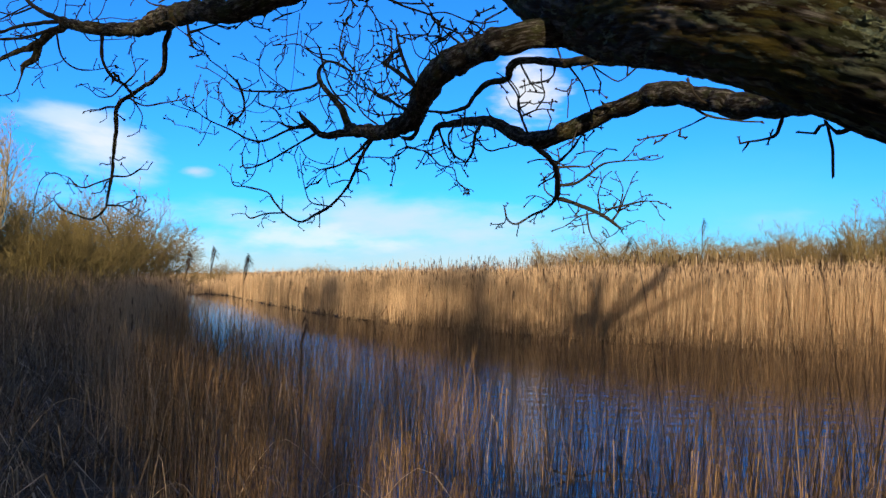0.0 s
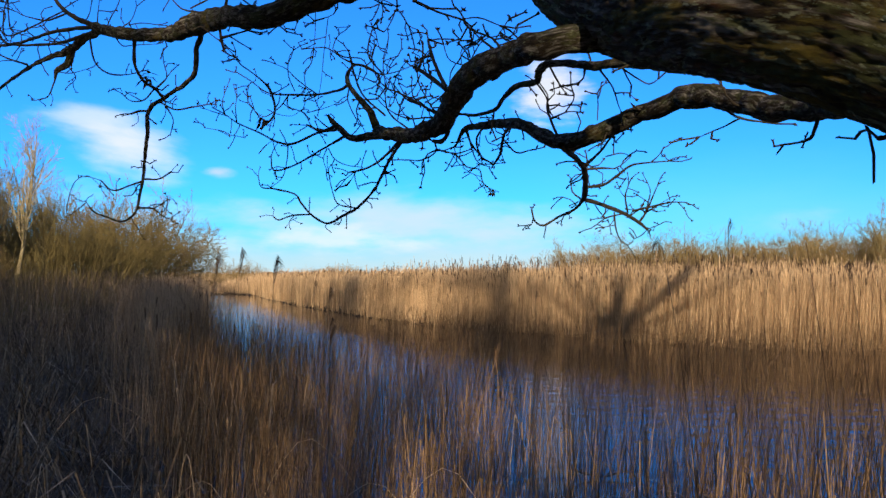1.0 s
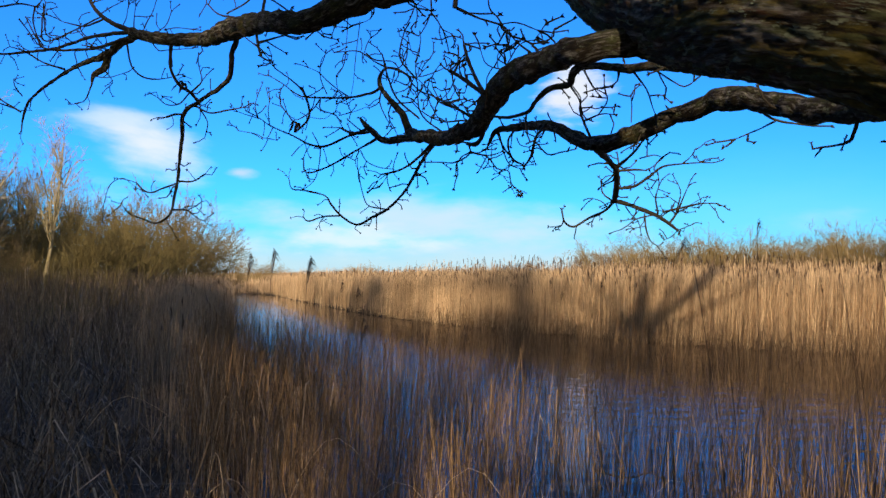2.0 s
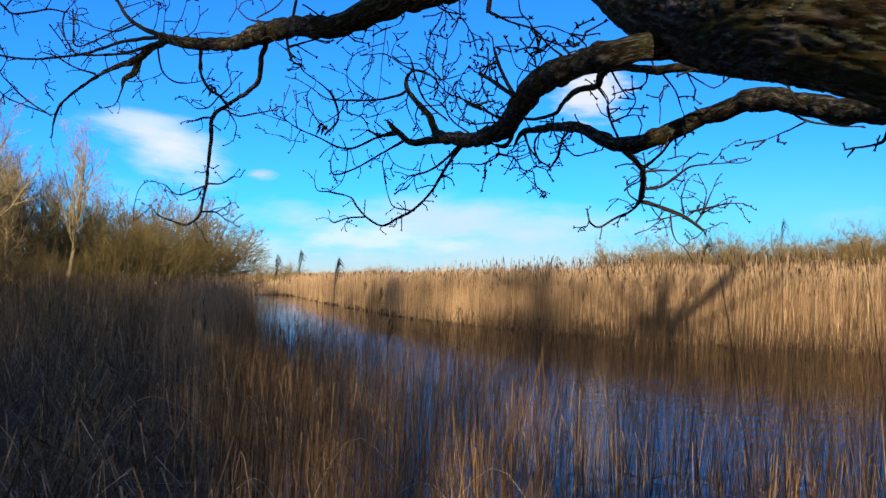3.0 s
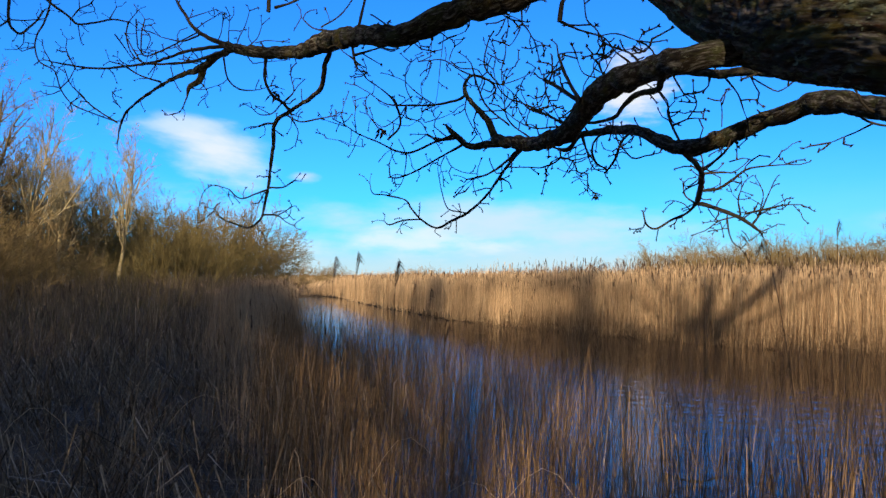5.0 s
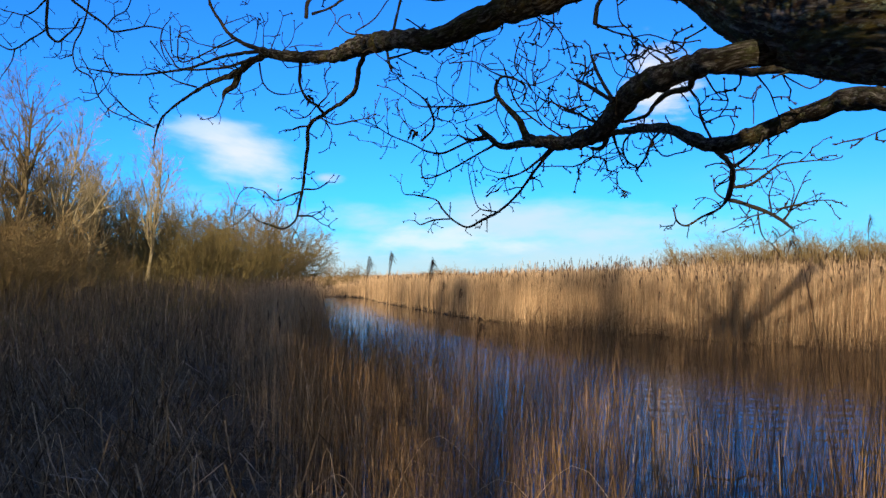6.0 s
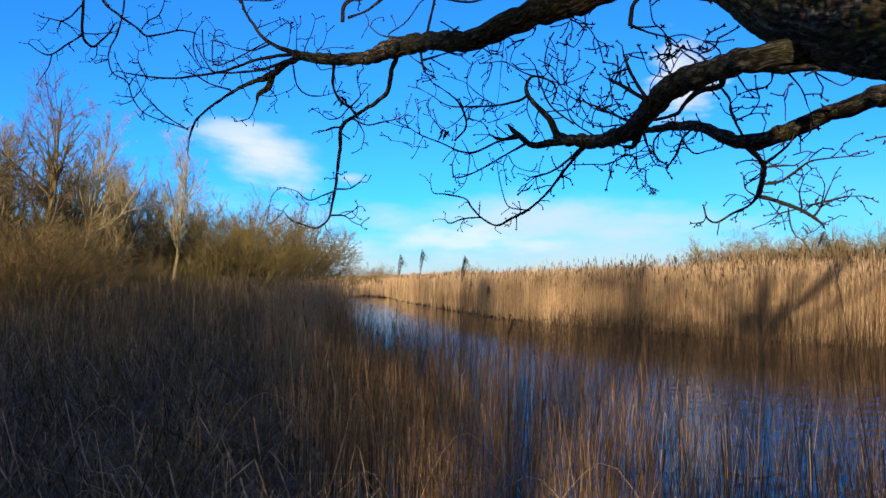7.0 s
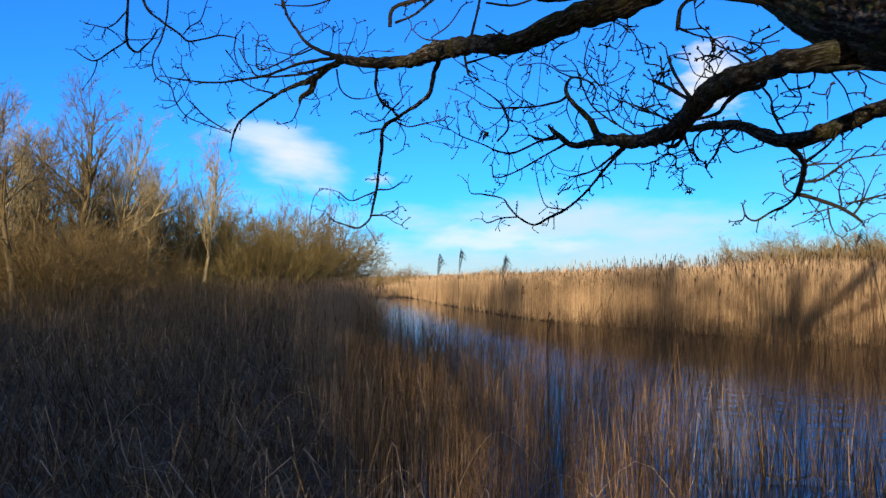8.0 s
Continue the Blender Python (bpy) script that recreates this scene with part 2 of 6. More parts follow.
def set_grain(me, values):
    """Coordinates that follow the wood's growth, for its bark."""
    a = me.attributes.new("grain", "FLOAT_VECTOR", "POINT")
    a.data.foreach_set("vector", np.asarray(values, dtype=np.float32).ravel())


def bark_tube(c, sides, depth, plates=60.0):
    """A limb with furrowed, knotty bark: rows of place and radius -> corners, faces, grain."""
    p = c[:, :3]
    d = np.gradient(p, axis=0)
    d /= np.linalg.norm(d, axis=1)[:, None] + 1e-9
    u = np.cross(d, (0.12, 0.2, 1.0))
    u /= np.linalg.norm(u, axis=1)[:, None]
    w = np.cross(u, d)
    a = np.arange(sides) * 2 * math.pi / sides
    run = np.concatenate([[0], np.cumsum(np.linalg.norm(p[1:] - p[:-1], axis=1))])
    v, g = np.empty((len(c), sides, 3)), np.empty((len(c), sides, 3))
    shift = Vector(rng.random(3) * 40)
    for i in range(len(c)):
        r = c[i, 3]
        for j in range(sides):
            ca, sa = math.cos(a[j]), math.sin(a[j])
            q = Vector((ca * r, sa * r, run[i] * (0.26 if sides > 100 else 0.5)))
            ridge = 1 - abs(noise.noise(q * plates + shift)) * 2.2
            big = noise.noise(Vector((ca * r, sa * r, run[i])) * (0.55 / max(r, 0.004)) + shift)
            fine = noise.noise(q * plates * 3.1 + shift)
            v[i, j] = p[i] + (u[i] * ca + w[i] * sa) * (r * (1 + 0.06 * big) - depth * max(ridge, 0.0) ** 3 + depth * 0.28 * fine)
            g[i, j] = q + shift * 0.02
    m = sides
    k = np.arange(len(c) - 1)[:, None] * m
    j = np.arange(m)[None]
    f = np.stack([k + j, k + (j + 1) % m, k + m + (j + 1) % m, k + m + j], -1).reshape(-1, 4)
    cap = np.arange(m)[None] + (len(c) - 1) * m
    return v.reshape(-1, 3), [f, cap], g.reshape(-1, 3)


def thing(name, label, category, at=(0, 0, 0), group=""):
    ob = new(name)
    ob.empty_display_size = 0.1
    ob.location = at
    return tagged(ob, label, category, group)


def under(name, me, parent, label=""):
    ob = new(name, me)
    ob.parent = parent
    if label:
        ob["label"] = label
    return ob


class Tubes:
    """Collects tapered round limbs into one mesh."""

    def __init__(self):
        self.v, self.f, self.t, self.count = [], [], [], 0

    def add(self, pts, radii, sides=5, lump=0.0):
        pts, radii = np.asarray(pts, float), np.asarray(radii, float)
        d = np.gradient(pts, axis=0)
        d /= np.linalg.norm(d, axis=1)[:, None] + 1e-9
        u = np.cross(d[0], (0.31, 0.87, 0.38))
        us = []
        for k in range(len(pts)):
            u = u - d[k] * (u @ d[k])
            u = u / (np.linalg.norm(u) + 1e-9)
            us.append(u)
        us = np.array(us)
        ws = np.cross(d, us)
        a = np.arange(sides) * 2 * math.pi / sides
        ring = us[:, None] * np.cos(a)[None, :, None] + ws[:, None] * np.sin(a)[None, :, None]
        rr = np.repeat(radii[:, None], sides, 1)
        if lump:
            rr = rr * (1 + lump * rng.standard_normal(rr.shape))
        v = pts[:, None] + ring * rr[..., None]
        n, s = len(pts), sides
        i = self.count + np.arange(n - 1)[:, None] * s
        j = np.arange(s)[None]
        k = (j + 1) % s
        self.f.append(np.stack([i + j, i + k, i + s + k, i + s + j], -1).reshape(-1, 4))
        self.v.append(v.reshape(-1, 3))
        tip = self.count + n * s
        self.v.append((pts[-1] + d[-1] * radii[-1])[None])
        last = self.count + (n - 1) * s
        self.t.append(np.stack([last + np.arange(s), last + (np.arange(s) + 1) % s, np.full(s, tip)], -1))
        self.count = tip + 1

    def mesh(self, name, mat, smooth=True):
        return mesh_of(name, np.concatenate(self.v), [np.concatenate(self.f), np.concatenate(self.t)], mat, smooth)


def smooth_path(ctrl, step):
    """Points along a Catmull-Rom curve through the control rows (place and radius)."""
    c = np.asarray(ctrl, float)
    c = np.vstack([2 * c[0] - c[1], c, 2 * c[-1] - c[-2]])
    out = []
    for k in range(1, len(c) - 2):
        p0, p1, p2, p3 = c[k - 1:k + 3]
        m = max(2, int(np.linalg.norm(p2[:3] - p1[:3]) / step))
        t = (np.arange(m) / m)[:, None]
        out.append(0.5 * (2 * p1 + (p2 - p0) * t + (2 * p0 - 5 * p1 + 4 * p2 - p3) * t ** 2 + (3 * p1 - p0 - 3 * p2 + p3) * t ** 3))
    out.append(c[-2][None])
    out = np.vstack(out)
    out[:, 3] = np.maximum(out[:, 3], 0.0005)
    return out


class Stalks:
    """Collects many thin standing stalks, blades and plumes into one mesh."""

    def __init__(self):
        self.v, self.q, self.t, self.count = [], [], [], 0

    def stems(self, base, height, lean, radius, segs=2, sides=3, bow=1.7):
        n = len(base)
        s = np.arange(segs + 1) / segs
        mid = base[:, None] + np.concatenate([lean[:, None] * (s ** bow)[None, :, None], height[:, None, None] * s[None, :, None]], -1)
        a = np.arange(sides) * 2 * math.pi / sides + rng.random(n)[:, None] * 6
        off = np.stack([np.cos(a), np.sin(a), 0 * a], -1)
        v = mid[:, :, None] + off[:, None] * (radius[:, None] * (1 - 0.55 * s)[None])[:, :, None, None]
        start = self.count + np.arange(n)[:, None, None] * (segs + 1) * sides
        i = np.arange(segs)[None, :, None] * sides
        j = np.arange(sides)[None, None]
        k = (j + 1) % sides
        self.q.append(np.stack([start + i + j, start + i + k, start + i + sides + k, start + i + sides + j], -1).reshape(-1, 4))
        self.v.append(v.reshape(-1, 3))
        self.count += n * (segs + 1) * sides
        return mid

    def blades(self, root, way, length, width, rise, droop):
        """Thin bent leaves: from root along a level way, rising, then drooping."""
        n = len(root)
        side = np.stack([-way[:, 1], way[:, 0], 0 * way[:, 0]], -1) * (width / 2)[:, None]
        flat = np.concatenate([way, np.zeros((n, 1))], -1)
        up = np.array([0, 0, 1.0])
        m1 = root + flat * (length * 0.45)[:, None] + up * (rise * length)[:, None]
        tip = root + flat * length[:, None] + up * ((rise * 1.1 - droop) * length)[:, None]
        v = np.stack([root - side * 0.6, root + side * 0.6, m1 + side, m1 - side, tip], 1)
        b = self.count + np.arange(n) * 5
        self.q.append(np.stack([b, b + 1, b + 2, b + 3], -1))
        self.t.append(np.stack([b + 3, b + 2, b + 4], -1))
        self.v.append(v.reshape(-1, 3))
        self.count += n * 5

    def mesh(self, name, mat):
        return mesh_of(name, np.concatenate(self.v), [np.concatenate(self.q)] + ([np.concatenate(self.t)] if self.t else []), mat)


def level(n):
    a = rng.random(n) * 2 * math.pi
    return np.stack([np.cos(a), np.sin(a)], -1)


def reed_stand(name, label, mat, base, height, radius=0.003, lean=0.12, leafy=1.0, plumed=0.08, leaf_len=0.35, category="reeds", wind=(0.05, 0.0), leaf_width=1.9, segs=2):
    """A stand of dead reeds: stalks, clasping dry leaves and some plumes."""
    n = len(base)
    st = Stalks()
    rad = radius * (0.7 + 0.6 * rng.random(n))
    tilt = rng.standard_normal((n, 2)) * lean * height[:, None] * 0.5 + np.array(wind) * height[:, None]
    mid = st.stems(base, height, tilt, rad, segs)
    k = int(n * leafy)
    pick = rng.integers(0, n, k)
    s = 0.25 + 0.7 * rng.random(k)
    leaf_len = leaf_len * 0.6
    root = base[pick] + np.concatenate([tilt[pick] * (s ** 1.7)[:, None], (height[pick] * s)[:, None]], -1)
    st.blades(root, level(k), leaf_len * (0.5 + rng.random(k)), radius * leaf_width * (0.6 + 0.8 * rng.random(k)), 1.1 + 1.4 * rng.random(k), 0.1 + 1.0 * rng.random(k) ** 2)
    ob = tagged(new(name, st.mesh(name, mat)), label, category, kind="stuff")
    k = int(n * plumed)
    if k:
        pl = Stalks()
        pick = rng.permutation(n)[:k]
        top = mid[pick, -1]
        way0 = level(k)
        for j in range(4):
            w = way0 + rng.standard_normal((k, 2)) * 0.35
            w /= np.linalg.norm(w, axis=1)[:, None]
            L = (0.10 + 0.09 * rng.random(k)) * (1 if radius < 0.006 else 1.3)
            pl.blades(top - np.array([0, 0, 0.03 * j]), w, L * 0.55, radius * 4 + 0 * L, 1.3 + 0.5 * rng.random(k), 0.3 * rng.random(k))
        me = pl.mesh(name + "_plumes", PLUME)
        p = new("plume", me)
        p.parent = ob
        p["kind"] = "stuff"
        p["label"] = "dark feathery seed plumes"
    return ob

# ---- land and water ----
FAR_EDGE = [(60, 14), (25, 17), (14, 19.2), (9, 21.5), (6.5, 23.2), (4.5, 25), (2.2, 28), (-0.7, 32), (-4.2, 38), (-8.8, 49), (-14, 62), (-19.0, 76), (-22, 81), (-24.5, 81.5)]
NEAR_EDGE = [(-25.5, 80.5), (-24.8, 77), (-23, 72), (-16, 50), (-11, 33), (-7.4, 21), (-5.0, 13.5), (-3.6, 9.0), (-2.4, 6.2), (-0.6, 4.4), (3, 3.3), (10, 3), (25, 4), (60, 5)]
CHANNEL = np.array(FAR_EDGE + NEAR_EDGE, float)


def edge_distance(x, y, line):
    best = np.full(np.shape(x), 1e9)
    p = np.array(line, float)
    for a, b in zip(p[:-1], p[1:]):
        d = b - a
        t = np.clip(((x - a[0]) * d[0] + (y - a[1]) * d[1]) / (d @ d), 0, 1)
        best = np.minimum(best, np.hypot(x - a[0] - t * d[0], y - a[1] - t * d[1]))
    return best


def in_water(x, y):
    inside = np.zeros(np.shape(x), bool)
    p = CHANNEL
    for a, b in zip(p, np.roll(p, -1, 0)):
        cross = (a[1] > y) != (b[1] > y)
        inside ^= cross & (x < (b[0] - a[0]) * (y - a[1]) / (b[1] - a[1] + 1e-12) + a[0])
    return inside


def shore(x, y):
    """Metres from the water's edge: positive on land, negative over the water."""
    d = np.minimum(edge_distance(x, y, FAR_EDGE), edge_distance(x, y, NEAR_EDGE))
    return np.where(in_water(x, y), -d, d)


def lie(x, y):
    """Height of the land."""
    x, y = np.asarray(x, float), np.asarray(y, float)
    d = shore(x, y)
    land = 0.10 + 0.30 * np.clip(d / 3.0, 0, 1) ** 0.8
    bumps = 0.06 * np.sin(x * 1.7 + 0.6 * y) * np.sin(y * 1.3 - 0.4 * x) + 0.03 * np.sin(x * 4.1) * np.sin(y * 3.7 + 1)
    near = np.clip(1 - np.hypot(x + 4, y - 8) / 60, 0, 1)
    return np.where(d > 0, land + bumps * near * np.clip(d, 0, 1), np.maximum(-0.7, 0.10 + d * 0.45))


def spread(lo, hi, mid, fine, n):
    """Grid lines from lo to hi, close together round mid."""
    t = np.linspace(-1, 1, n)
    k = 7.5
    g = np.sinh(k * t) / math.sinh(k)
    return np.where(t < 0, mid + (mid - lo) * g, mid + (hi - mid) * g) + fine * t


def build_land():
    gx, gy = spread(-2500, 2500, -2, 12, 220), spread(-600, 4000, 12, 14, 220)
    X, Y = np.meshgrid(gx, gy, indexing="ij")
    Z = lie(X, Y)
    n, m = X.shape
    i = (np.arange(n - 1)[:, None] * m + np.arange(m - 1)[None]).ravel()
    me = mesh_of("ground", np.stack([X, Y, Z], -1), [np.stack([i, i + m, i + m + 1, i + 1], -1)], SOIL, True)
    tagged(new("ground", me), "dark peaty bank and flat marsh ground under dead reeds", "ground", kind="structure")
    v = [(-60, 2, -0.012), (60, 2, -0.012), (60, 90, -0.012), (-60, 90, -0.012)]
    me = mesh_of("water", np.array(v), [np.array([[0, 1, 2, 3]])], WATER)
    water = tagged(new("water", me), "dark water of a marsh channel mirroring the blue sky", "water", kind="structure")
    # wind ripples over the near reach
    gx, gy = np.arange(-8.5, 11.5, 0.055), np.arange(3.0, 27.5, 0.05)
    X, Y = np.meshgrid(gx, gy, indexing="ij")
    Z = np.zeros_like(X)
    for length, turn, slope in ((0.62, 12, 0.016), (0.45, -24, 0.018), (0.34, 31, 0.020), (0.27, -6, 0.018), (0.22, 47, 0.018), (0.29, -52, 0.018)):
        k = 2 * math.pi / length
        along_x, along_y = math.sin(radians(turn)), math.cos(radians(turn))
        Z += slope / k * np.sin(k * (along_x * X + along_y * Y) + 1.6 * np.sin(0.9 * X + turn) + 1.3 * np.sin(0.7 * Y - 0.5 * X + turn))
    n, m = X.shape
    i = (np.arange(n - 1)[:, None] * m + np.arange(m - 1)[None]).ravel()
    me = mesh_of("ripples", np.stack([X, Y, Z], -1), [np.stack([i, i + m, i + m + 1, i + 1], -1)], WATER, True)
    under("ripples", me, water)


def peat_bank(line, top, width):
    """Dark strip above the water, added for the shade among the wet reed bases."""
    p = np.array(line, float)
    q = np.vstack([a + (b - a) * (np.arange(0, 1, 0.25 / np.hypot(*(b - a))))[:, None] for a, b in zip(p[:-1], p[1:])])
    d = np.gradient(q, axis=0)
    d /= np.hypot(d[:, 0], d[:, 1])[:, None]
    out = np.stack([-d[:, 1], d[:, 0]], -1)
    if in_water(*(q[len(q) // 2] + out[len(q) // 2] * 0.5)):
        out = -out
    rows_ = []
    for off, z in ((-0.34, -0.3), (-0.26, 0.02), (-0.12, 0.65 * top), (0.12, top), (width, 0.9 * top)):
        rows_.append(np.column_stack([q + out * (off + 0.04 * rng.standard_normal(len(q)))[:, None], z + 0.012 * rng.standard_normal(len(q))]))
    n, m = len(q), len(rows_)
    i = (np.arange(m - 1)[:, None] * n + np.arange(n - 1)[None]).ravel()
    me = mesh_of("peat_bank", np.vstack(rows_), [np.stack([i, i + 1, i + n + 1, i + n], -1)], FOOT_SHADE, True)
    tagged(new("peat_bank", me), "dark strip added for the shade at the wet foot of the reeds", "bank", kind="structure")


build_land()
peat_bank(FAR_EDGE[1:13], 0.24, 0.8)


def scatter(n, x0, x1, y0, y1, keep):
    x, y = x0 + (x1 - x0) * rng.random(n), y0 + (y1 - y0) * rng.random(n)
    k = keep(x, y)
    x, y = x[k], y[k]
    return np.stack([x, y, np.maximum(lie(x, y), -0.4)], -1)


def patchy(x, y, size=1.0, shift=0.0):
    """A soft uneven pattern between 0 and 1."""
    x, y = x / size + shift, y / size - shift
    return 0.5 + 0.25 * np.sin(x * 1.9 + 1.3 * np.sin(y * 1.1)) + 0.25 * np.sin(y * 2.3 + 1.7 * np.sin(x * 0.9 + 1))


def along(line, n, inner, outer, y0=-1e9, y1=1e9, power=1.0):
    """Places along a bank, between two distances from its edge (negative: out in the water)."""
    p = np.array(line, float)
    seg = np.hypot(*(p[1:] - p[:-1]).T)
    pick = rng.choice(len(seg), n, p=seg / seg.sum())
    t = rng.random(n)
    a, b = p[pick], p[pick + 1]
    q = a + (b - a) * t[:, None]
    d = (b - a) / seg[pick][:, None]
    out = np.stack([-d[:, 1], d[:, 0]], -1)
    probe = q + out * 0.3
    out = np.where(in_water(probe[:, 0], probe[:, 1])[:, None], -out, out)
    q = q + out * (inner + (outer - inner) * rng.random(n) ** power)[:, None]
    q = q[(q[:, 1] > y0) & (q[:, 1] < y1)]
    return np.stack([q[:, 0], q[:, 1], np.maximum(lie(q[:, 0], q[:, 1]), -0.3)], -1)


# ---- reeds ----
def far_reeds():
    # the front of the bed along the far bank, stalk by stalk
    b = along(FAR_EDGE[1:9], 76000, -0.3, 5.0, power=1.4)
    h = 1.78 + 0.16 * patchy(b[:, 0], b[:, 1], 1.2) + 0.15 * rng.standard_normal(len(b)).clip(-2.5, 2.0) - 0.4 * (rng.random(len(b)) < 0.3) + 0.28 * (rng.random(len(b)) < 0.03) + 0.007 * (b[:, 0] + 5).clip(0, 14)
    reed_stand("reed_bed", "tall dense golden dead reeds along the far bank", STRAW, b, h - b[:, 2] * 0.8, 0.0042, 0.09, 0.6, 0.07, 0.30, segs=1)
    b = along(FAR_EDGE[4:9], 420, 1.5, 8.0)
    h = 2.32 - b[:, 2] * 0.8 + 0.13 * rng.standard_normal(len(b)).clip(-2, 2)
    reed_stand("reed_bed", "scattered taller reeds with dark plumes above the bed", STRAW_BROWN_DIM, b, h, 0.005, 0.08, 0.5, 1.0, 0.25)
    b = along(FAR_EDGE[8:14] + NEAR_EDGE[:3], 20000, -0.3, 6.0, power=1.3)
    h = 1.85 - b[:, 2] * 0.8 + 0.12 * rng.standard_normal(len(b)).clip(-2.5, 2.0) - 0.6 * (b[:, 0] < -19.8)
    reed_stand("reed_bed", "golden dead reeds lining the far reach of the channel", STRAW, b, h, 0.009, 0.10, 0.5, 0.04, 0.35)
    # the marsh behind it
    b = along(FAR_EDGE[1:14], 36000, 4.5, 45, power=1.3)
    h = 1.85 - b[:, 2] * 0.8 + 0.13 * rng.standard_normal(len(b)).clip(-2.5, 2.2) + 0.007 * (b[:, 0] + 5).clip(0, 14)
    reed_stand("reed_marsh", "wide marsh of sunlit golden dead reeds", STRAW, b, h, 0.008, 0.10, 0.5, 0.10, 0.35, segs=1)
    b = scatter(30000, -160, 260, 40, 420, lambda x, y: (shore(x, y) > 20) & ((x > -8) | (y > 90)))
    h = 1.75 + 0.15 * rng.standard_normal(len(b))
    reed_stand("reed_marsh", "distant flat marsh of pale golden reeds", STRAW, b, h, 0.05, 0.10, 0.3, 0.0, 0.5, segs=1)


def near_reeds():
    # brown reeds on the margin of the near bank
    b = along(NEAR_EDGE[2:10], 120000, -4.5, 2.5)
    d = shore(b[:, 0], b[:, 1])
    b = b[(b[:, 1] > 6.0) & (b[:, 1] < 46) & (d < np.where(b[:, 1] < 11, -0.15, 0.15 + 0.05 * (b[:, 1] - 9).clip(0)) + (0.15 + 0.03 * (b[:, 1] - 6)) * rng.standard_normal(len(b))) & (rng.random(len(b)) < 0.5 * np.exp(np.minimum(d, 0) / np.where(b[:, 1] < 15, 0.8, 0.4)))]
    h = 1.55 + 0.2 * patchy(b[:, 0], b[:, 1], 1.5, 2) + 0.16 * rng.standard_normal(len(b)).clip(-2.5, 1.8) - b[:, 2].clip(0) * 0.8
    h *= np.clip(0.55 + (b[:, 1] - 6) * 0.025, 0.55, 0.95)
    reed_stand("reed_fringe", "dead reeds along the near bank, browned and darkened to match their shade", STRAW_BROWN_DIM, b, h, 0.0030, 0.14, 0.9, 0.02, 0.30)
    b = along(NEAR_EDGE[1:4], 9000, -0.6, 3.0)
    h = 1.15 + 0.2 * rng.standard_normal(len(b)).clip(-2.5, 1.8)
    reed_stand("reed_fringe", "low pale reeds lining the far end of the near bank", STRAW, b, h, 0.008, 0.14, 0.7, 0.02, 0.30)
    # thin reeds standing in the water before the camera, in clumps
    def keep(x, y):
        d = -shore(x, y)
        clump = 0.38 + 0.85 * patchy(x, y, 0.8, 1.0)
        left = np.clip(1.0 - (x + 0.25 * y) / 4, 0.6, 1.0) + 0.5 * ((x > 0.25 * y) & (y < 6.5))
        thick = np.clip(1.15 - d / 7.0, 0.10, 1) * clump * left
        return (d > np.where(x < -1.2, 0.2, -1.0)) & (d < 14) & (rng.random(len(x)) < thick) & (x < 0.62 * y + 2) & (x > -0.62 * y - 2)
    b = scatter(62000, -7, 12, 2.4, 19, keep)
    h = np.minimum(1.12 + 0.26 * rng.standard_normal(len(b)).clip(-2, 2) - b[:, 2].clip(-0.2), 1.5 - b[:, 2] - 0.25 * rng.random(len(b)))
    reed_stand("water_reeds", "thin orange-brown reed stalks standing in the water, darkened for shade", STRAW_RUST_DIM, b, h.clip(0.2), 0.0022, 0.17, 1.0, 0.0, 0.28)
    # shorter brown stems out in front of the far bed
    b = along(FAR_EDGE[1:8], 8000, -6.0, 0.1, power=0.8)
    h = 0.72 + 0.26 * rng.standard_normal(len(b)).clip(-2, 2)
    reed_stand("water_reeds", "short brown reed stalks in the water before the far bank, darkened for shade", STRAW_RUST_DIM, b, h.clip(0.2), 0.0036, 0.16, 0.8, 0.0, 0.25)


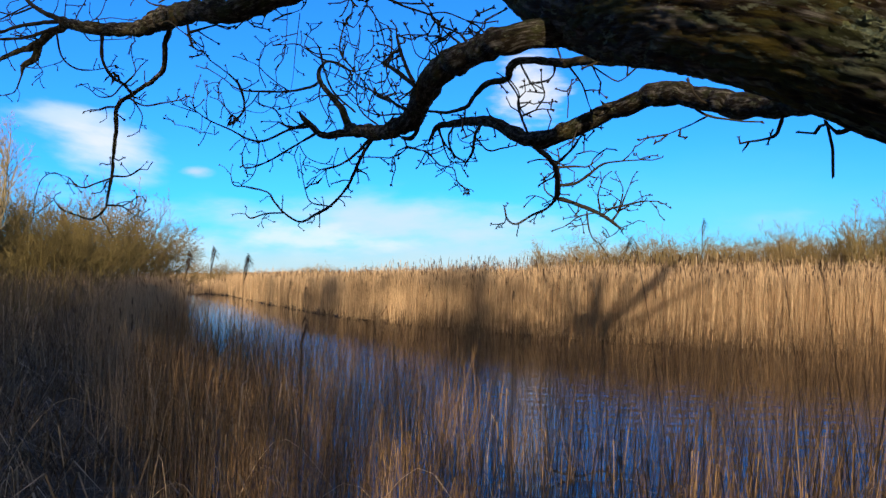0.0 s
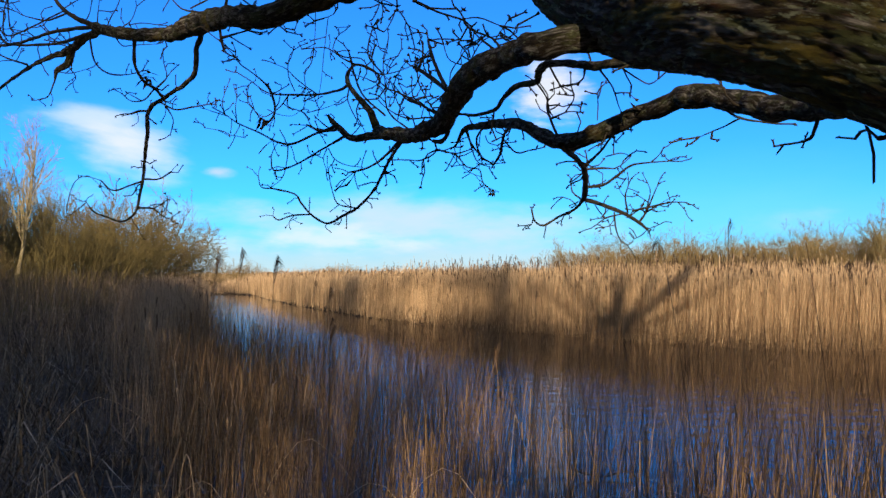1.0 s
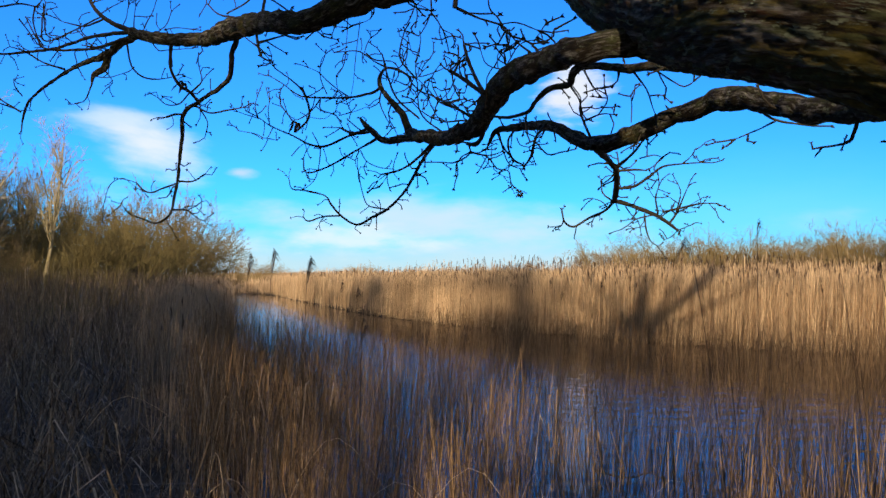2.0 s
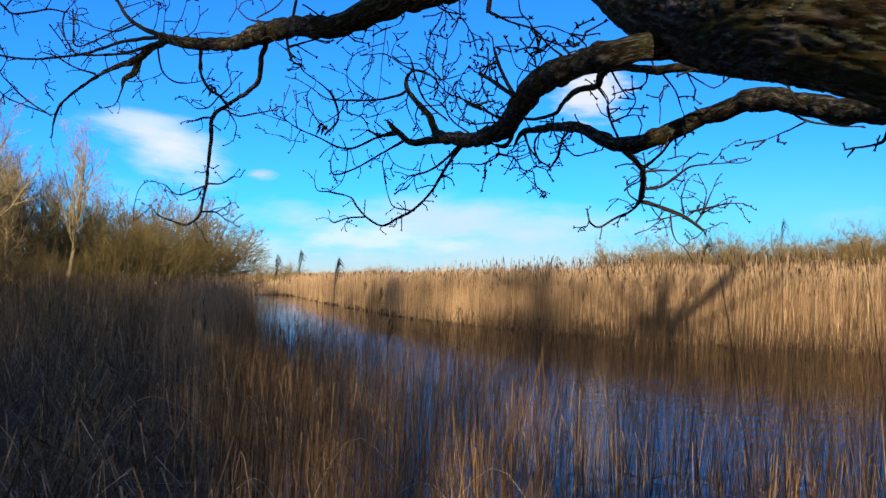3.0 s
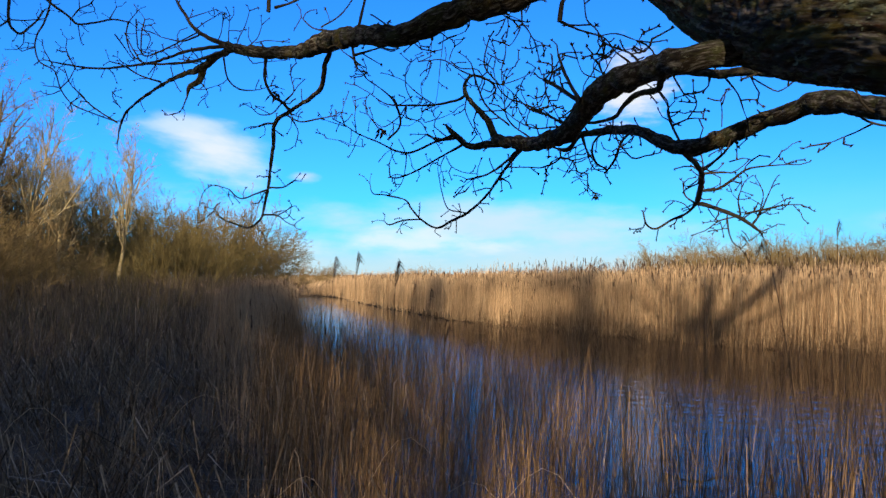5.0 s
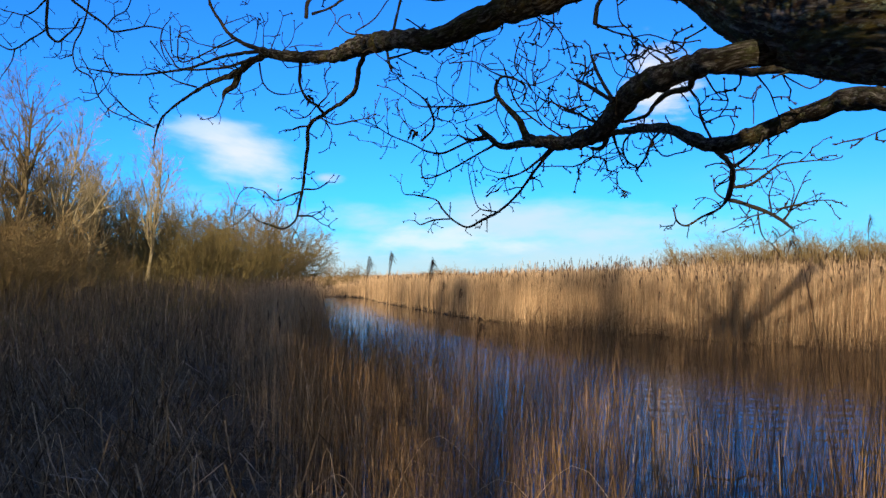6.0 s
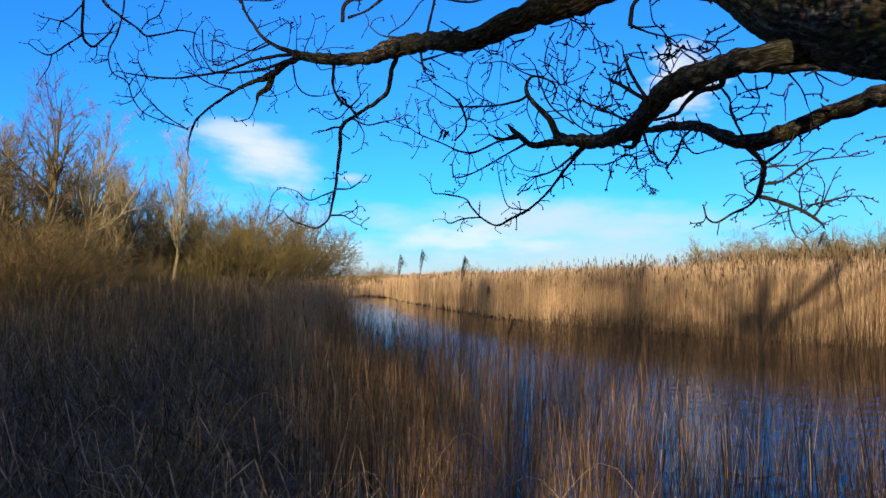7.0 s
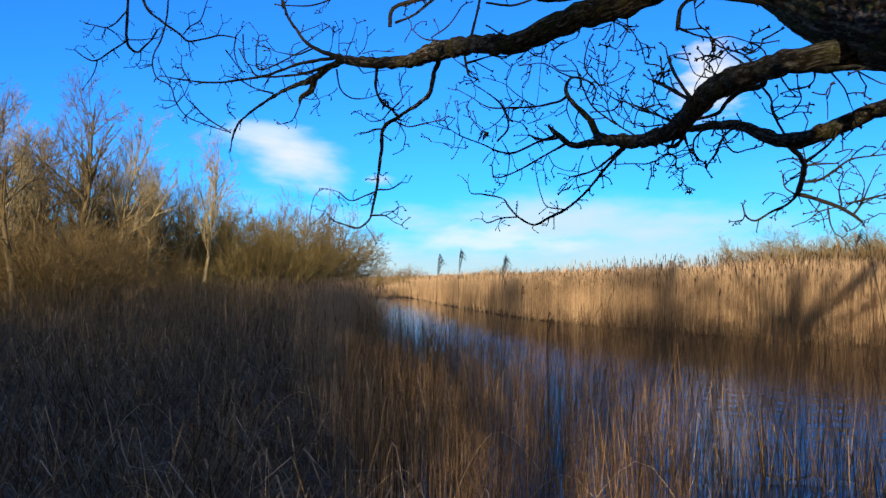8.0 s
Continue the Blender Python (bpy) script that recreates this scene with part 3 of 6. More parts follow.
def near_grass():
    # tangled dead grass on the shaded bank: tussocks that lean and lie every way
    c = scatter(2600, -24, 0.5, 2.2, 26, lambda x, y: shore(x, y) > -0.1)
    per = 42
    n = len(c) * per
    b = np.repeat(c, per, 0)
    b[:, :2] += rng.standard_normal((n, 2)) * 0.16
    b[:, 2] = lie(b[:, 0], b[:, 1]) - 0.02
    b = b[shore(b[:, 0], b[:, 1]) > -0.15]
    n = len(b)
    comb = level(len(c))[np.minimum(np.arange(n) // per, len(c) - 1)]
    way = comb * 0.9 + level(n)
    way /= np.linalg.norm(way, axis=1)[:, None] + 1e-6
    size = np.repeat(0.5 + 1.0 * rng.random(len(c)), per)[:n]
    st = Stalks()
    L = (0.22 + 0.45 * rng.random(n)) * size
    st.blades(b, way, L * 1.25, 0.004 + 0.012 * rng.random(n) ** 2, 0.12 + 0.75 * rng.random(n), 0.05 + 0.7 * rng.random(n))
    tagged(new("bank_grass", st.mesh("bank_grass", GRASS)), "tangled dead grass and sedge on the shaded bank", "grass", kind="stuff")
    b = scatter(16000, -30, -2, 5, 42, lambda x, y: (shore(x, y) > 0.8) & (patchy(x, y, 2.2, 3) > 0.35) & (x < -0.22 * y - 0.8) & (rng.random(len(x)) < np.clip((y - 5) / 9, 0.18, 1)))
    h = 0.12 + 0.3 * patchy(b[:, 0], b[:, 1], 2.0) + 0.045 * b[:, 1].clip(0, 26) + 0.12 * rng.standard_normal(len(b)).clip(-2, 2)
    reed_stand("bank_stalks", "grey-brown dead stalks and rank grass on the bank", GRASS, b, h.clip(0.15), 0.004, 0.45, 1.6, 0.02, 0.35, "grass")
    # short trodden grass round the oak and behind it
    b = scatter(16000, -9, 9, -10, 3.2, lambda x, y: shore(x, y) > 0)
    n = len(b)
    st = Stalks()
    st.blades(b - np.array([0, 0, 0.01]), level(n), 0.06 + 0.14 * rng.random(n), 0.004 + 0.004 * rng.random(n), 0.4 + 1.0 * rng.random(n), 0.2 + 0.8 * rng.random(n))
    tagged(new("path_grass", st.mesh("path_grass", GRASS)), "short trodden dead grass round the oak", "grass", kind="stuff")
    # fallen stalks lying over one another
    b = scatter(9000, -20, 0.5, 2.2, 20, lambda x, y: (shore(x, y) > -0.2) & (rng.random(len(x)) < np.clip(1.4 - y / 16, 0.15, 1)))
    n = len(b)
    b[:, 2] += 0.04 + 0.30 * rng.random(n) ** 2
    st = Stalks()
    st.stems(b, 0.02 + 0.22 * rng.standard_normal(n) * 0.6, level(n) * (0.25 + 0.5 * rng.random(n))[:, None], 0.002 + 0.0035 * rng.random(n) ** 2, 2, 3, 1.0)
    tagged(new("reed_litter", st.mesh("reed_litter", GRASS)), "fallen dry reed stalks lying on the bank", "reed litter", kind="stuff")
    b = scatter(9000, -34, -10, 18, 34, lambda x, y: (shore(x, y) > 4) & (patchy(x, y, 3, 5) > 0.4))
    n = len(b)
    st = Stalks()
    st.blades(b, level(n), 0.2 + 0.25 * rng.random(n), 0.012 + 0.01 * rng.random(n), 0.8 + 0.8 * rng.random(n), 0.2 + 0.5 * rng.random(n))
    tagged(new("green_grass", st.mesh("green_grass", SEDGE)), "low dull green grass before the wood", "grass", kind="stuff")


far_reeds()
near_reeds()
near_grass()

# ---- bare trees and scrub ----
def limb_path(start, way, length, bend, lift, n):
    pts = [np.array(start, float)]
    d = np.array(way, float)
    for _ in range(n):
        d = d + rng.standard_normal(3) * bend + np.array([0, 0, lift])
        d /= np.linalg.norm(d)
        pts.append(pts[-1] + d * length / n)
    return np.array(pts), d


def sprout(tubes, fine, pts, radii, order, spec, bare=0.3):
    """Side branches along a limb, down to the twigs."""
    count, ratio, spread_angle, lift = spec[order]
    for _ in range(count):
        low = 0.25 if order else bare
        s = low + (0.98 - low) * rng.random()
        k = s * (len(pts) - 1)
        i = min(int(k), len(pts) - 2)
        p = pts[i] + (pts[i + 1] - pts[i]) * (k - i)
        d = pts[i + 1] - pts[i]
        total = np.linalg.norm(pts[1:] - pts[:-1], axis=1).sum()
        d = d / np.linalg.norm(d)
        side = np.cross(d, rng.standard_normal(3))
        side /= np.linalg.norm(side)
        a = radians(spread_angle * (0.6 + 0.7 * rng.random()))
        way = d * math.cos(a) + side * math.sin(a)
        L = total * ratio * (1.15 - 0.75 * s) * (0.6 + 0.7 * rng.random())
        r0 = max((radii[i] * (1 - k + i) + radii[i + 1] * (k - i)) * 0.62, 0.0065)
        last = order == len(spec) - 1
        q, _ = limb_path(p, way, L, 0.16, lift, 3 if last else 4)
        r = np.linspace(r0, max(r0 * 0.35, 0.0038), len(q))
        (fine if order >= 1 else tubes).add(q, r, 3 if order >= 1 else 4)
        if not last:
            sprout(tubes, fine, q, r, order + 1, spec)


def bare_tree(name, label, category, height, trunk_r, stems, spec, bark, twig, flare=0.25, lift=0.05, bare=0.3):
    ob = thing(name, label, category)
    wood, fine = Tubes(), Tubes()
    for s in range(stems):
        a = 2 * math.pi * (s + rng.random()) / stems
        tip = flare * (0.4 + 0.8 * rng.random())
        way = np.array([math.cos(a) * tip, math.sin(a) * tip, 1.0])
        base = np.array([math.cos(a), math.sin(a), 0]) * (0.25 + 0.5 * rng.random()) * (stems > 1) * min(1.0, 0.1 * stems)
        h = height * (0.72 + 0.33 * rng.random() if stems > 1 else 1.0)
        pts, _ = limb_path(base + np.array([0, 0, -0.2]), way / np.linalg.norm(way), h, 0.07 if stems > 1 else 0.02, lift, 8)
        r = trunk_r * (0.7 + 0.5 * rng.random() if stems > 1 else 1) * (1 - 0.9 * np.linspace(0, 1, 9) ** 0.8)
        wood.add(pts, np.maximum(r, 0.006), 7 if stems < 4 else 4)
        sprout(wood, fine, pts, r, 0, spec, bare)
    under("trunk" if stems < 4 else "stem", wood.mesh("trunk", bark), ob)
    under("crown", fine.mesh("crown", twig, False), ob, "bare fine twigs without leaves")
    return ob


def plant(kinds, rows):
    full = {k: 9.4 if k == "fan" else float(np.percentile([v.co.z for v in ob.children[1].data.vertices], 98.5)) for k, ob in kinds.items()}
    for k, x, y, turn, height in rows:
        src, size = kinds[k], height / full[k]
        c = copy_thing(src, pose(x, y, float(lie(x, y)), 0, 0, turn))
        c.scale = (size, size, size)


def remove_model(ob):
    for o in (*ob.children_recursive, ob):
        bpy.data.objects.remove(o)


def build_wood():
    tall = bare_tree("tree", "tall bare grey-barked tree at the edge of the wood", "tree", 10.0, 0.16, 1, [(24, 0.40, 34, 0.14), (9, 0.48, 34, 0.08), (5, 0.5, 34, 0.04)], WOOD_GREY, WOOD_GREY, bare=0.38)
    twin = bare_tree("tree", "bare two-stemmed tree with pale upright branches", "tree", 9.0, 0.13, 2, [(18, 0.40, 34, 0.14), (9, 0.46, 36, 0.08), (5, 0.5, 35, 0.05)], WOOD_GREY, WOOD_OLIVE)
    dark = bare_tree("tree", "bare dark oak with crooked spreading branches", "tree", 9.5, 0.20, 1, [(22, 0.46, 50, 0.09), (9, 0.50, 42, 0.04), (5, 0.5, 40, 0.03)], WOOD_DARK, WOOD_DARK)
    sallow = bare_tree("willow_bush", "leafless olive-brown willow scrub by the channel", "bush", 5.0, 0.035, 34, [(11, 0.34, 34, 0.06), (7, 0.42, 34, 0.03)], WOOD_OLIVE, WOOD_OLIVE, 0.75, 0.03)
    dome = bare_tree("willow_bush", "rounded bare willow bush with yellow-brown twigs", "bush", 5.0, 0.05, 24, [(16, 0.34, 46, 0.04), (11, 0.42, 42, 0.02)], WOOD_OLIVE, WOOD_RED, 1.1, 0.02)
    russet = bare_tree("thorn_bush", "dense bare russet thorn scrub", "bush", 4.0, 0.03, 28, [(12, 0.52, 45, 0.05), (7, 0.5, 42, 0.02)], WOOD_RED, WOOD_RED, 0.9, 0.02)
    high = bare_tree("tree", "unseen tall bare oak with a high crown, added to cast shade", "tree", 14.0, 0.2, 1, [(26, 0.50, 62, 0.04), (9, 0.5, 45, 0.02), (5, 0.5, 42, 0.02)], WOOD_DARK, WOOD_DARK, bare=0.66)
    mid = bare_tree("tree", "unseen tall bare oak with an upright crown, added to cast shade", "tree", 14.0, 0.16, 1, [(44, 0.32, 44, 0.10), (10, 0.5, 40, 0.06), (4, 0.5, 40, 0.04)], WOOD_DARK, WOOD_DARK, bare=0.43)
    fan = thing("tree", "tall bare tree with upswept limbs behind the path", "tree")
    stem, limbs = Tubes(), Tubes()
    stem.add([(0, 0, -0.2), (0.05, 0, 3), (-0.04, 0, 6), (0, 0, 8.8)], [0.36, 0.30, 0.27, 0.25], 10)
    for lean, reach, thick in ((-52, 3.2, 0.08), (-36, 3.4, 0.10), (-22, 3.0, 0.10), (-9, 2.6, 0.15), (3, 2.8, 0.17), (15, 3.2, 0.12), (29, 3.8, 0.11), (43, 4.6, 0.12), (56, 5.2, 0.11), (66, 4.4, 0.08)):
        a = radians(lean)
        pts, _ = limb_path((0, 0, 8.6), (math.sin(a), 0.1 * rng.standard_normal(), math.cos(a)), reach, 0.04, 0.0, 7)
        limbs.add(pts, np.linspace(thick, 0.03, len(pts)), 6)
        sprout(limbs, limbs, pts, np.linspace(0.06, 0.02, len(pts)), 0, [(3, 0.35, 26, 0.03)])
    under("trunk", stem.mesh("trunk", WOOD_DARK), fan)
    under("limb", limbs.mesh("limb", WOOD_DARK), fan, "upswept limbs spreading like a fan")
    kinds = dict(fan=fan, high=high, mid=mid, tall=tall, twin=twin, dark=dark, sallow=sallow, dome=dome, russet=russet)
    # the wood along the near bank, and the scrub beyond the reeds: kind, place, turn, height
    rows = [
            ("dark", -22.0, 29.6, 150, 10.0), ("dark", -21.3, 25.7, 340, 8.8), ("dark", -23.1, 25.3, 80, 8.9), ("tall", -25.5, 33.0, 230, 9.4), ("dark", -24.0, 35.4, 300, 7.8),
            ("twin", -25.3, 39.2, 40, 7.0), ("twin", -24.8, 41.3, 0, 9.0), ("tall", -21.0, 38.0, 300, 8.6), ("tall", -25.3, 25.9, 160, 8.7), ("twin", -26.1, 36.9, 350, 8.8),
            ("sallow", -21.3, 41.2, 140, 5.1), ("sallow", -19.8, 42.5, 120, 5.6), ("sallow", -18.9, 44.7, 300, 5.3), ("dome", -23.4, 47.9, 340, 5.6), ("dome", -20.2, 50.8, 350, 5.4),
            ("dome", -21.2, 55.0, 300, 6.1), ("dome", -21.8, 58.5, 250, 5.2), ("russet", -24.7, 88.6, 140, 3.0), ("russet", -24.1, 91.8, 90, 2.6),
            ("russet", -23.8, 74.0, 330, 2.8), ("dark", -32.3, 38.7, 240, 6.6), ("dark", -30.9, 40.1, 0, 7.0), ("twin", -30.0, 42.3, 40, 6.9), ("russet", -28.7, 44.7, 100, 6.2),
            ("dome", -27.4, 47.0, 20, 5.6), ("dome", -30.9, 38.1, 190, 5.0), ("dome", -30.1, 41.3, 10, 5.0), ("russet", -27.3, 51.1, 170, 6.2), ("russet", -24.6, 55.8, 300, 6.1),
            ("dark", -33.4, 37.5, 240, 7.7), ("russet", -23.9, 60.0, 270, 6.0), ("dome", -37.8, 44.8, 250, 4.8), ("russet", -36.2, 46.2, 280, 5.1), ("dome", -32.3, 47.0, 80, 4.9),
            ("russet", -30.2, 48.5, 230, 5.3), ("dome", -28.4, 50.9, 60, 5.0), ("tall", -21.5, 30.8, 20, 8.9), ("tall", -21.8, 34.9, 80, 6.9), ("dark", -21.9, 36.9, 310, 6.3),
            ("tall", -23.6, 36.5, 130, 7.5), ("tall", -22.8, 28.4, 160, 9.1), ("sallow", -19.2, 34.6, 270, 2.6), ("russet", -21.4, 29.0, 190, 2.5), ("russet", -20.6, 33.2, 260, 2.6),
            ("tall", -26.4, 30.7, 320, 8.3), ("dark", -27.4, 34.6, 240, 9.4), ("twin", -25.8, 36.0, 220, 8.5), ("tall", -25.3, 38.2, 340, 7.8), ("dark", -28.2, 44.7, 260, 9.1),
            ("twin", -24.5, 42.4, 140, 8.4), ("twin", -24.8, 47.5, 210, 7.5), ("dark", -31.7, 41.8, 10, 10.2), ("dark", -28.7, 34.3, 170, 8.5), ("twin", -29.0, 36.3, 100, 8.6),
            ("tall", -29.0, 38.4, 200, 8.1), ("twin", -28.2, 40.6, 340, 7.9), ("dark", -28.1, 42.7, 60, 7.0), ("twin", -26.8, 43.0, 130, 8.1), ("tall", -26.2, 45.1, 170, 8.4),
            ("twin", -24.2, 45.6, 180, 6.6), ("dark", -23.4, 32.4, 70, 9.2), ("dark", -28.3, 32.4, 40, 8.4), ("dark", -27.7, 48.9, 300, 7.8), ("twin", 8.1, 66.0, 300, 4.1),
            ("russet", 9.7, 66.0, 50, 3.8), ("dome", 13.1, 70.0, 220, 4.3), ("dome", 15.5, 69.9, 40, 4.7), ("dome", 18.4, 71.9, 260, 4.6), ("dome", 20.0, 70.0, 90, 4.3),
            ("russet", 21.7, 68.0, 10, 3.8), ("dome", 24.5, 70.0, 180, 4.2), ("russet", 26.9, 70.0, 270, 4.4), ("twin", 28.4, 67.9, 260, 5.8), ("russet", 29.1, 65.9, 70, 4.4),
            ("russet", 30.9, 66.0, 20, 3.8), ("twin", 30.7, 61.9, 20, 6.7), ("dome", 33.7, 63.9, 240, 6.0), ("dome", 35.9, 63.9, 210, 6.2), ("russet", 39.2, 65.9, 350, 5.9),
            ("dome", 41.9, 65.9, 170, 6.3), ("russet", -22.8, 150.0, 320, 3.2), ("dome", -20.8, 150.0, 150, 2.8), ("russet", -24.8, 150.0, 20, 2.8),
    ]
    # undergrowth among the trunks, and the thicket beyond the marsh
    for k in range(30):
        y = 27 + 22 * rng.random()
        x = -0.60 * y - 3.5 - 9 * rng.random()
        rows.append((("russet", "dome", "sallow", "russet")[k % 4], x, y, 360 * rng.random(), 2.6 + 2.2 * rng.random()))
    for k in range(26):
        x = 11 + 1.7 * k + rng.random()
        rows.append((("dome", "russet", "dome")[k % 3], x, 73 + 7 * rng.random(), 360 * rng.random(), 4.1 + 0.8 * rng.random() + 0.05 * (x - 25)))
    # unseen trees added behind the camera, to shade near bank and far reeds' foot
    rows += [("high", -4.2, -15, 0, 15.9),
             ("sallow", -7.5, -8, 0, 8.6), ("sallow", -11, -9, 60, 10.5), ("sallow", -15, -8.5, 120, 13.4), ("sallow", -19, -9, 180, 12), ("sallow", -23, -9, 220, 11.6), ("sallow", -27, -9, 20, 11.6), ("dome", -6.5, -10, 30, 7), ("dome", -13, -11, 30, 11), ("twin", -4.6, -8, 30, 8.2),
             ("russet", -4.4, -6.5, 70, 4.3), ("russet", -5.0, -6.4, 0, 5.0), ("sallow", -3.4, -6.6, 10, 5.4), ("sallow", -4.7, -6.8, 80, 5.6), ("sallow", 2.1, -6.8, 40, 3.7), ("russet", -7.0, -6, 90, 5), ("russet", -10.2, -6.2, 130, 5), ("russet", -13, -6, 170, 5), ("russet", -16, -5.6, 210, 5), ("russet", -19, -4.6, 0, 5)]
    for k in range(9):
        x = -4.9 + 1.2 * k
        rows.append(("mid", x, -18 - 1.2 * (k % 2), 70 * k, 17.5 - 0.43 * (x + 0.4)))
    rows += [("mid", -6.2, -18, 30, 20.6), ("mid", -7.9, -19, 140, 21.6), ("mid", -9.6, -18, 260, 22.8), ("mid", -11.4, -19, 350, 24.0)]
    rows += [("mid", 6.6, -19, 40, 12.6), ("mid", 8.2, -18.4, 130, 11.4), ("mid", 9.8, -19, 250, 10.8)]
    rows.append(("fan", 6.7, -9.0, 0, 9.4))
    plant(kinds, rows)
    for ob in kinds.values():
        remove_model(ob)


build_wood()

# ---- the oak over the camera ----
oak = thing("oak_tree", "old oak with a low lichened limb and bare crooked branches", "tree", (1.15, 0.05, 0.35))
OAK_AT = np.array((1.15, 0.05, 0.35))
twig_wood, buds = Tubes(), Tubes()


def bud(p, d, size):
    p, d = np.asarray(p), np.asarray(d) / (np.linalg.norm(d) + 1e-9)
    buds.add([p - OAK_AT, p - OAK_AT + d * size, p - OAK_AT + d * size * 2.4], [size * 0.5, size * 0.58, size * 0.12], 4)


def crooked_twig(p, way, length, r, order=0):
    """A short knuckled oak twig with side spurs and a cluster of buds at its end."""
    small = 1.0 if p[1] > 1.15 else 0.55
    n = max(2, int(length / 0.015))
    d = np.array(way, float)
    pts = [np.array(p, float)]
    for k in range(n):
        d = d + rng.standard_normal(3) * 0.42 + np.array([0, 0, 0.05])
        d /= np.linalg.norm(d)
        pts.append(pts[-1] + d * length / n)
    pts = np.array(pts)
    twig_wood.add(pts - OAK_AT, np.linspace(r, max(r * 0.7, 0.0011), n + 1), 4, 0.12)
    for _ in range(3):
        bud(pts[-1], d + rng.standard_normal(3) * 0.6, 0.0026 * small)
    for k in range(1, n):
        if rng.random() < 0.45:
            side = np.cross(pts[k + 1] - pts[k], rng.standard_normal(3))
            side /= np.linalg.norm(side)
            if order < 1 and length > 0.05 and rng.random() < 0.6:
                crooked_twig(pts[k], side + d * 0.6, length * (0.3 + 0.35 * rng.random()), r * 0.75, order + 1)
            else:
                bud(pts[k], side + d * 0.5, 0.0026 * small)


def oak_part(name, ctrl, sides, step, mat, depth, twigs, long, label=""):
    c = smooth_path(ctrl, step)
    if len(c) > 3:
        k = max(3, len(c) // 3)
        sway = np.stack([np.interp(np.arange(len(c)), np.linspace(0, len(c) - 1, k), rng.standard_normal(k)) for _ in range(3)], -1)
        c[1:-1, :3] += (sway * c[:, 3:4] * 0.10)[1:-1]
        c[:, 3] *= 1 + 0.07 * np.interp(np.arange(len(c)), np.linspace(0, len(c) - 1, k), rng.standard_normal(k))
    v, f, g = bark_tube(c, sides, depth, 60 if sides > 8 else 160)
    me = mesh_of(name, v - OAK_AT, f, mat, True)
    set_grain(me, g)
    under(name, me, oak, label)
    length = np.linalg.norm(c[1:, :3] - c[:-1, :3], axis=1).sum()
    for _ in range(int(twigs * length / 0.1 + rng.random())):
        i = rng.integers(max(1, len(c) // 7), len(c) - 1)
        d = c[i + 1, :3] - c[i - 1, :3]
        d /= np.linalg.norm(d)
        side = np.cross(d, rng.standard_normal(3))
        side /= np.linalg.norm(side)
        if name == "branch" and c[i, 1] < 1.15:
            continue
        if c[i, 1] < 1.15:
            crooked_twig(c[i, :3], side + d * 0.5, 0.006 + 0.014 * rng.random(), 0.0009)
            continue
        crooked_twig(c[i, :3], side + d * 0.5, 0.03 + long * rng.random() ** 1.4, max(0.0014, min(0.0020, c[i, 3] * 0.5)))
    bud(c[-1, :3], c[-1, :3] - c[-2, :3], 0.0024)
    if twigs:
        for _ in range(2):
            crooked_twig(c[-1, :3], (c[-1, :3] - c[-2, :3]) / (np.linalg.norm(c[-1, :3] - c[-2, :3]) + 1e-9) + rng.standard_normal(3) * 0.6, 0.02 + 0.03 * rng.random(), 0.0014)


def limb(ctrl):
    """The thick low limb, with ridged and furrowed bark."""
    c = smooth_path([(1.05, 0.10, 1.2, 0.17), (0.85, 0.22, 1.75, 0.13), (0.62, 0.36, 2.0, 0.095)] + ctrl + [(-0.35, 1.9, 2.75, 0.055), (-0.8, 2.4, 3.3, 0.04)], 0.005)
    c = c[:int(len(c) * 0.97)]
    v, f, g = bark_tube(c, 170, 0.0048, 150)
    me = mesh_of("limb", v - OAK_AT, f, BARK, True)
    set_grain(me, g)
    under("limb", me, oak, "thick limb with furrowed lichened bark")


def branch(ctrl):
    oak_part("branch", ctrl, 16, 0.007, BRANCH_BARK, 0.0018, 0.7, 0.045)


def twig(ctrl):
    near = ctrl[0][1] < 1.1
    oak_part("twig", ctrl, 6, 0.008, TWIG, 0.0006, 3.0 if near else 1.3, 0.032)


def spray(ctrl):
    """A thin outer shoot with a few spurs."""
    oak_part("twig", ctrl, 5, 0.009, TWIG, 0.0003, 1.2, 0.016)


limb([(0.406, 0.497, 2.095, 0.0729), (0.383, 0.527, 2.124, 0.0737), (0.329, 0.575, 2.167, 0.0757), (0.267, 0.644, 2.218, 0.0771), (0.217, 0.742, 2.263, 0.0773), (0.191, 0.911, 2.316, 0.0792), (0.158, 1.069, 2.387, 0.0769), (0.107, 1.236, 2.504, 0.0763), (0.015, 1.402, 2.640, 0.0746), (-0.091, 1.577, 2.786, 0.0705)])
branch([(0.250, 0.905, 2.285, 0.0240), (0.190, 0.915, 2.280, 0.0230), (0.132, 0.940, 2.274, 0.0200), (0.080, 0.960, 2.273, 0.0170), (0.052, 1.038, 2.284, 0.0179), (0.022, 1.115, 2.292, 0.0184), (-0.011, 1.233, 2.295, 0.0194), (-0.034, 1.331, 2.284, 0.0190), (-0.045, 1.421, 2.278, 0.0182), (-0.070, 1.509, 2.271, 0.0171), (-0.115, 1.644, 2.281, 0.0152), (-0.167, 1.779, 2.306, 0.0151), (-0.216, 1.913, 2.334, 0.0136)])
branch([(-0.216, 1.913, 2.334, 0.0109), (-0.235, 1.930, 2.380, 0.0089), (-0.264, 1.956, 2.420, 0.0076), (-0.295, 1.981, 2.461, 0.0063), (-0.299, 2.000, 2.493, 0.0050), (-0.283, 2.021, 2.519, 0.0036), (-0.251, 2.025, 2.512, 0.0036), (-0.227, 2.028, 2.494, 0.0029), (-0.223, 2.029, 2.477, 0.0022)])
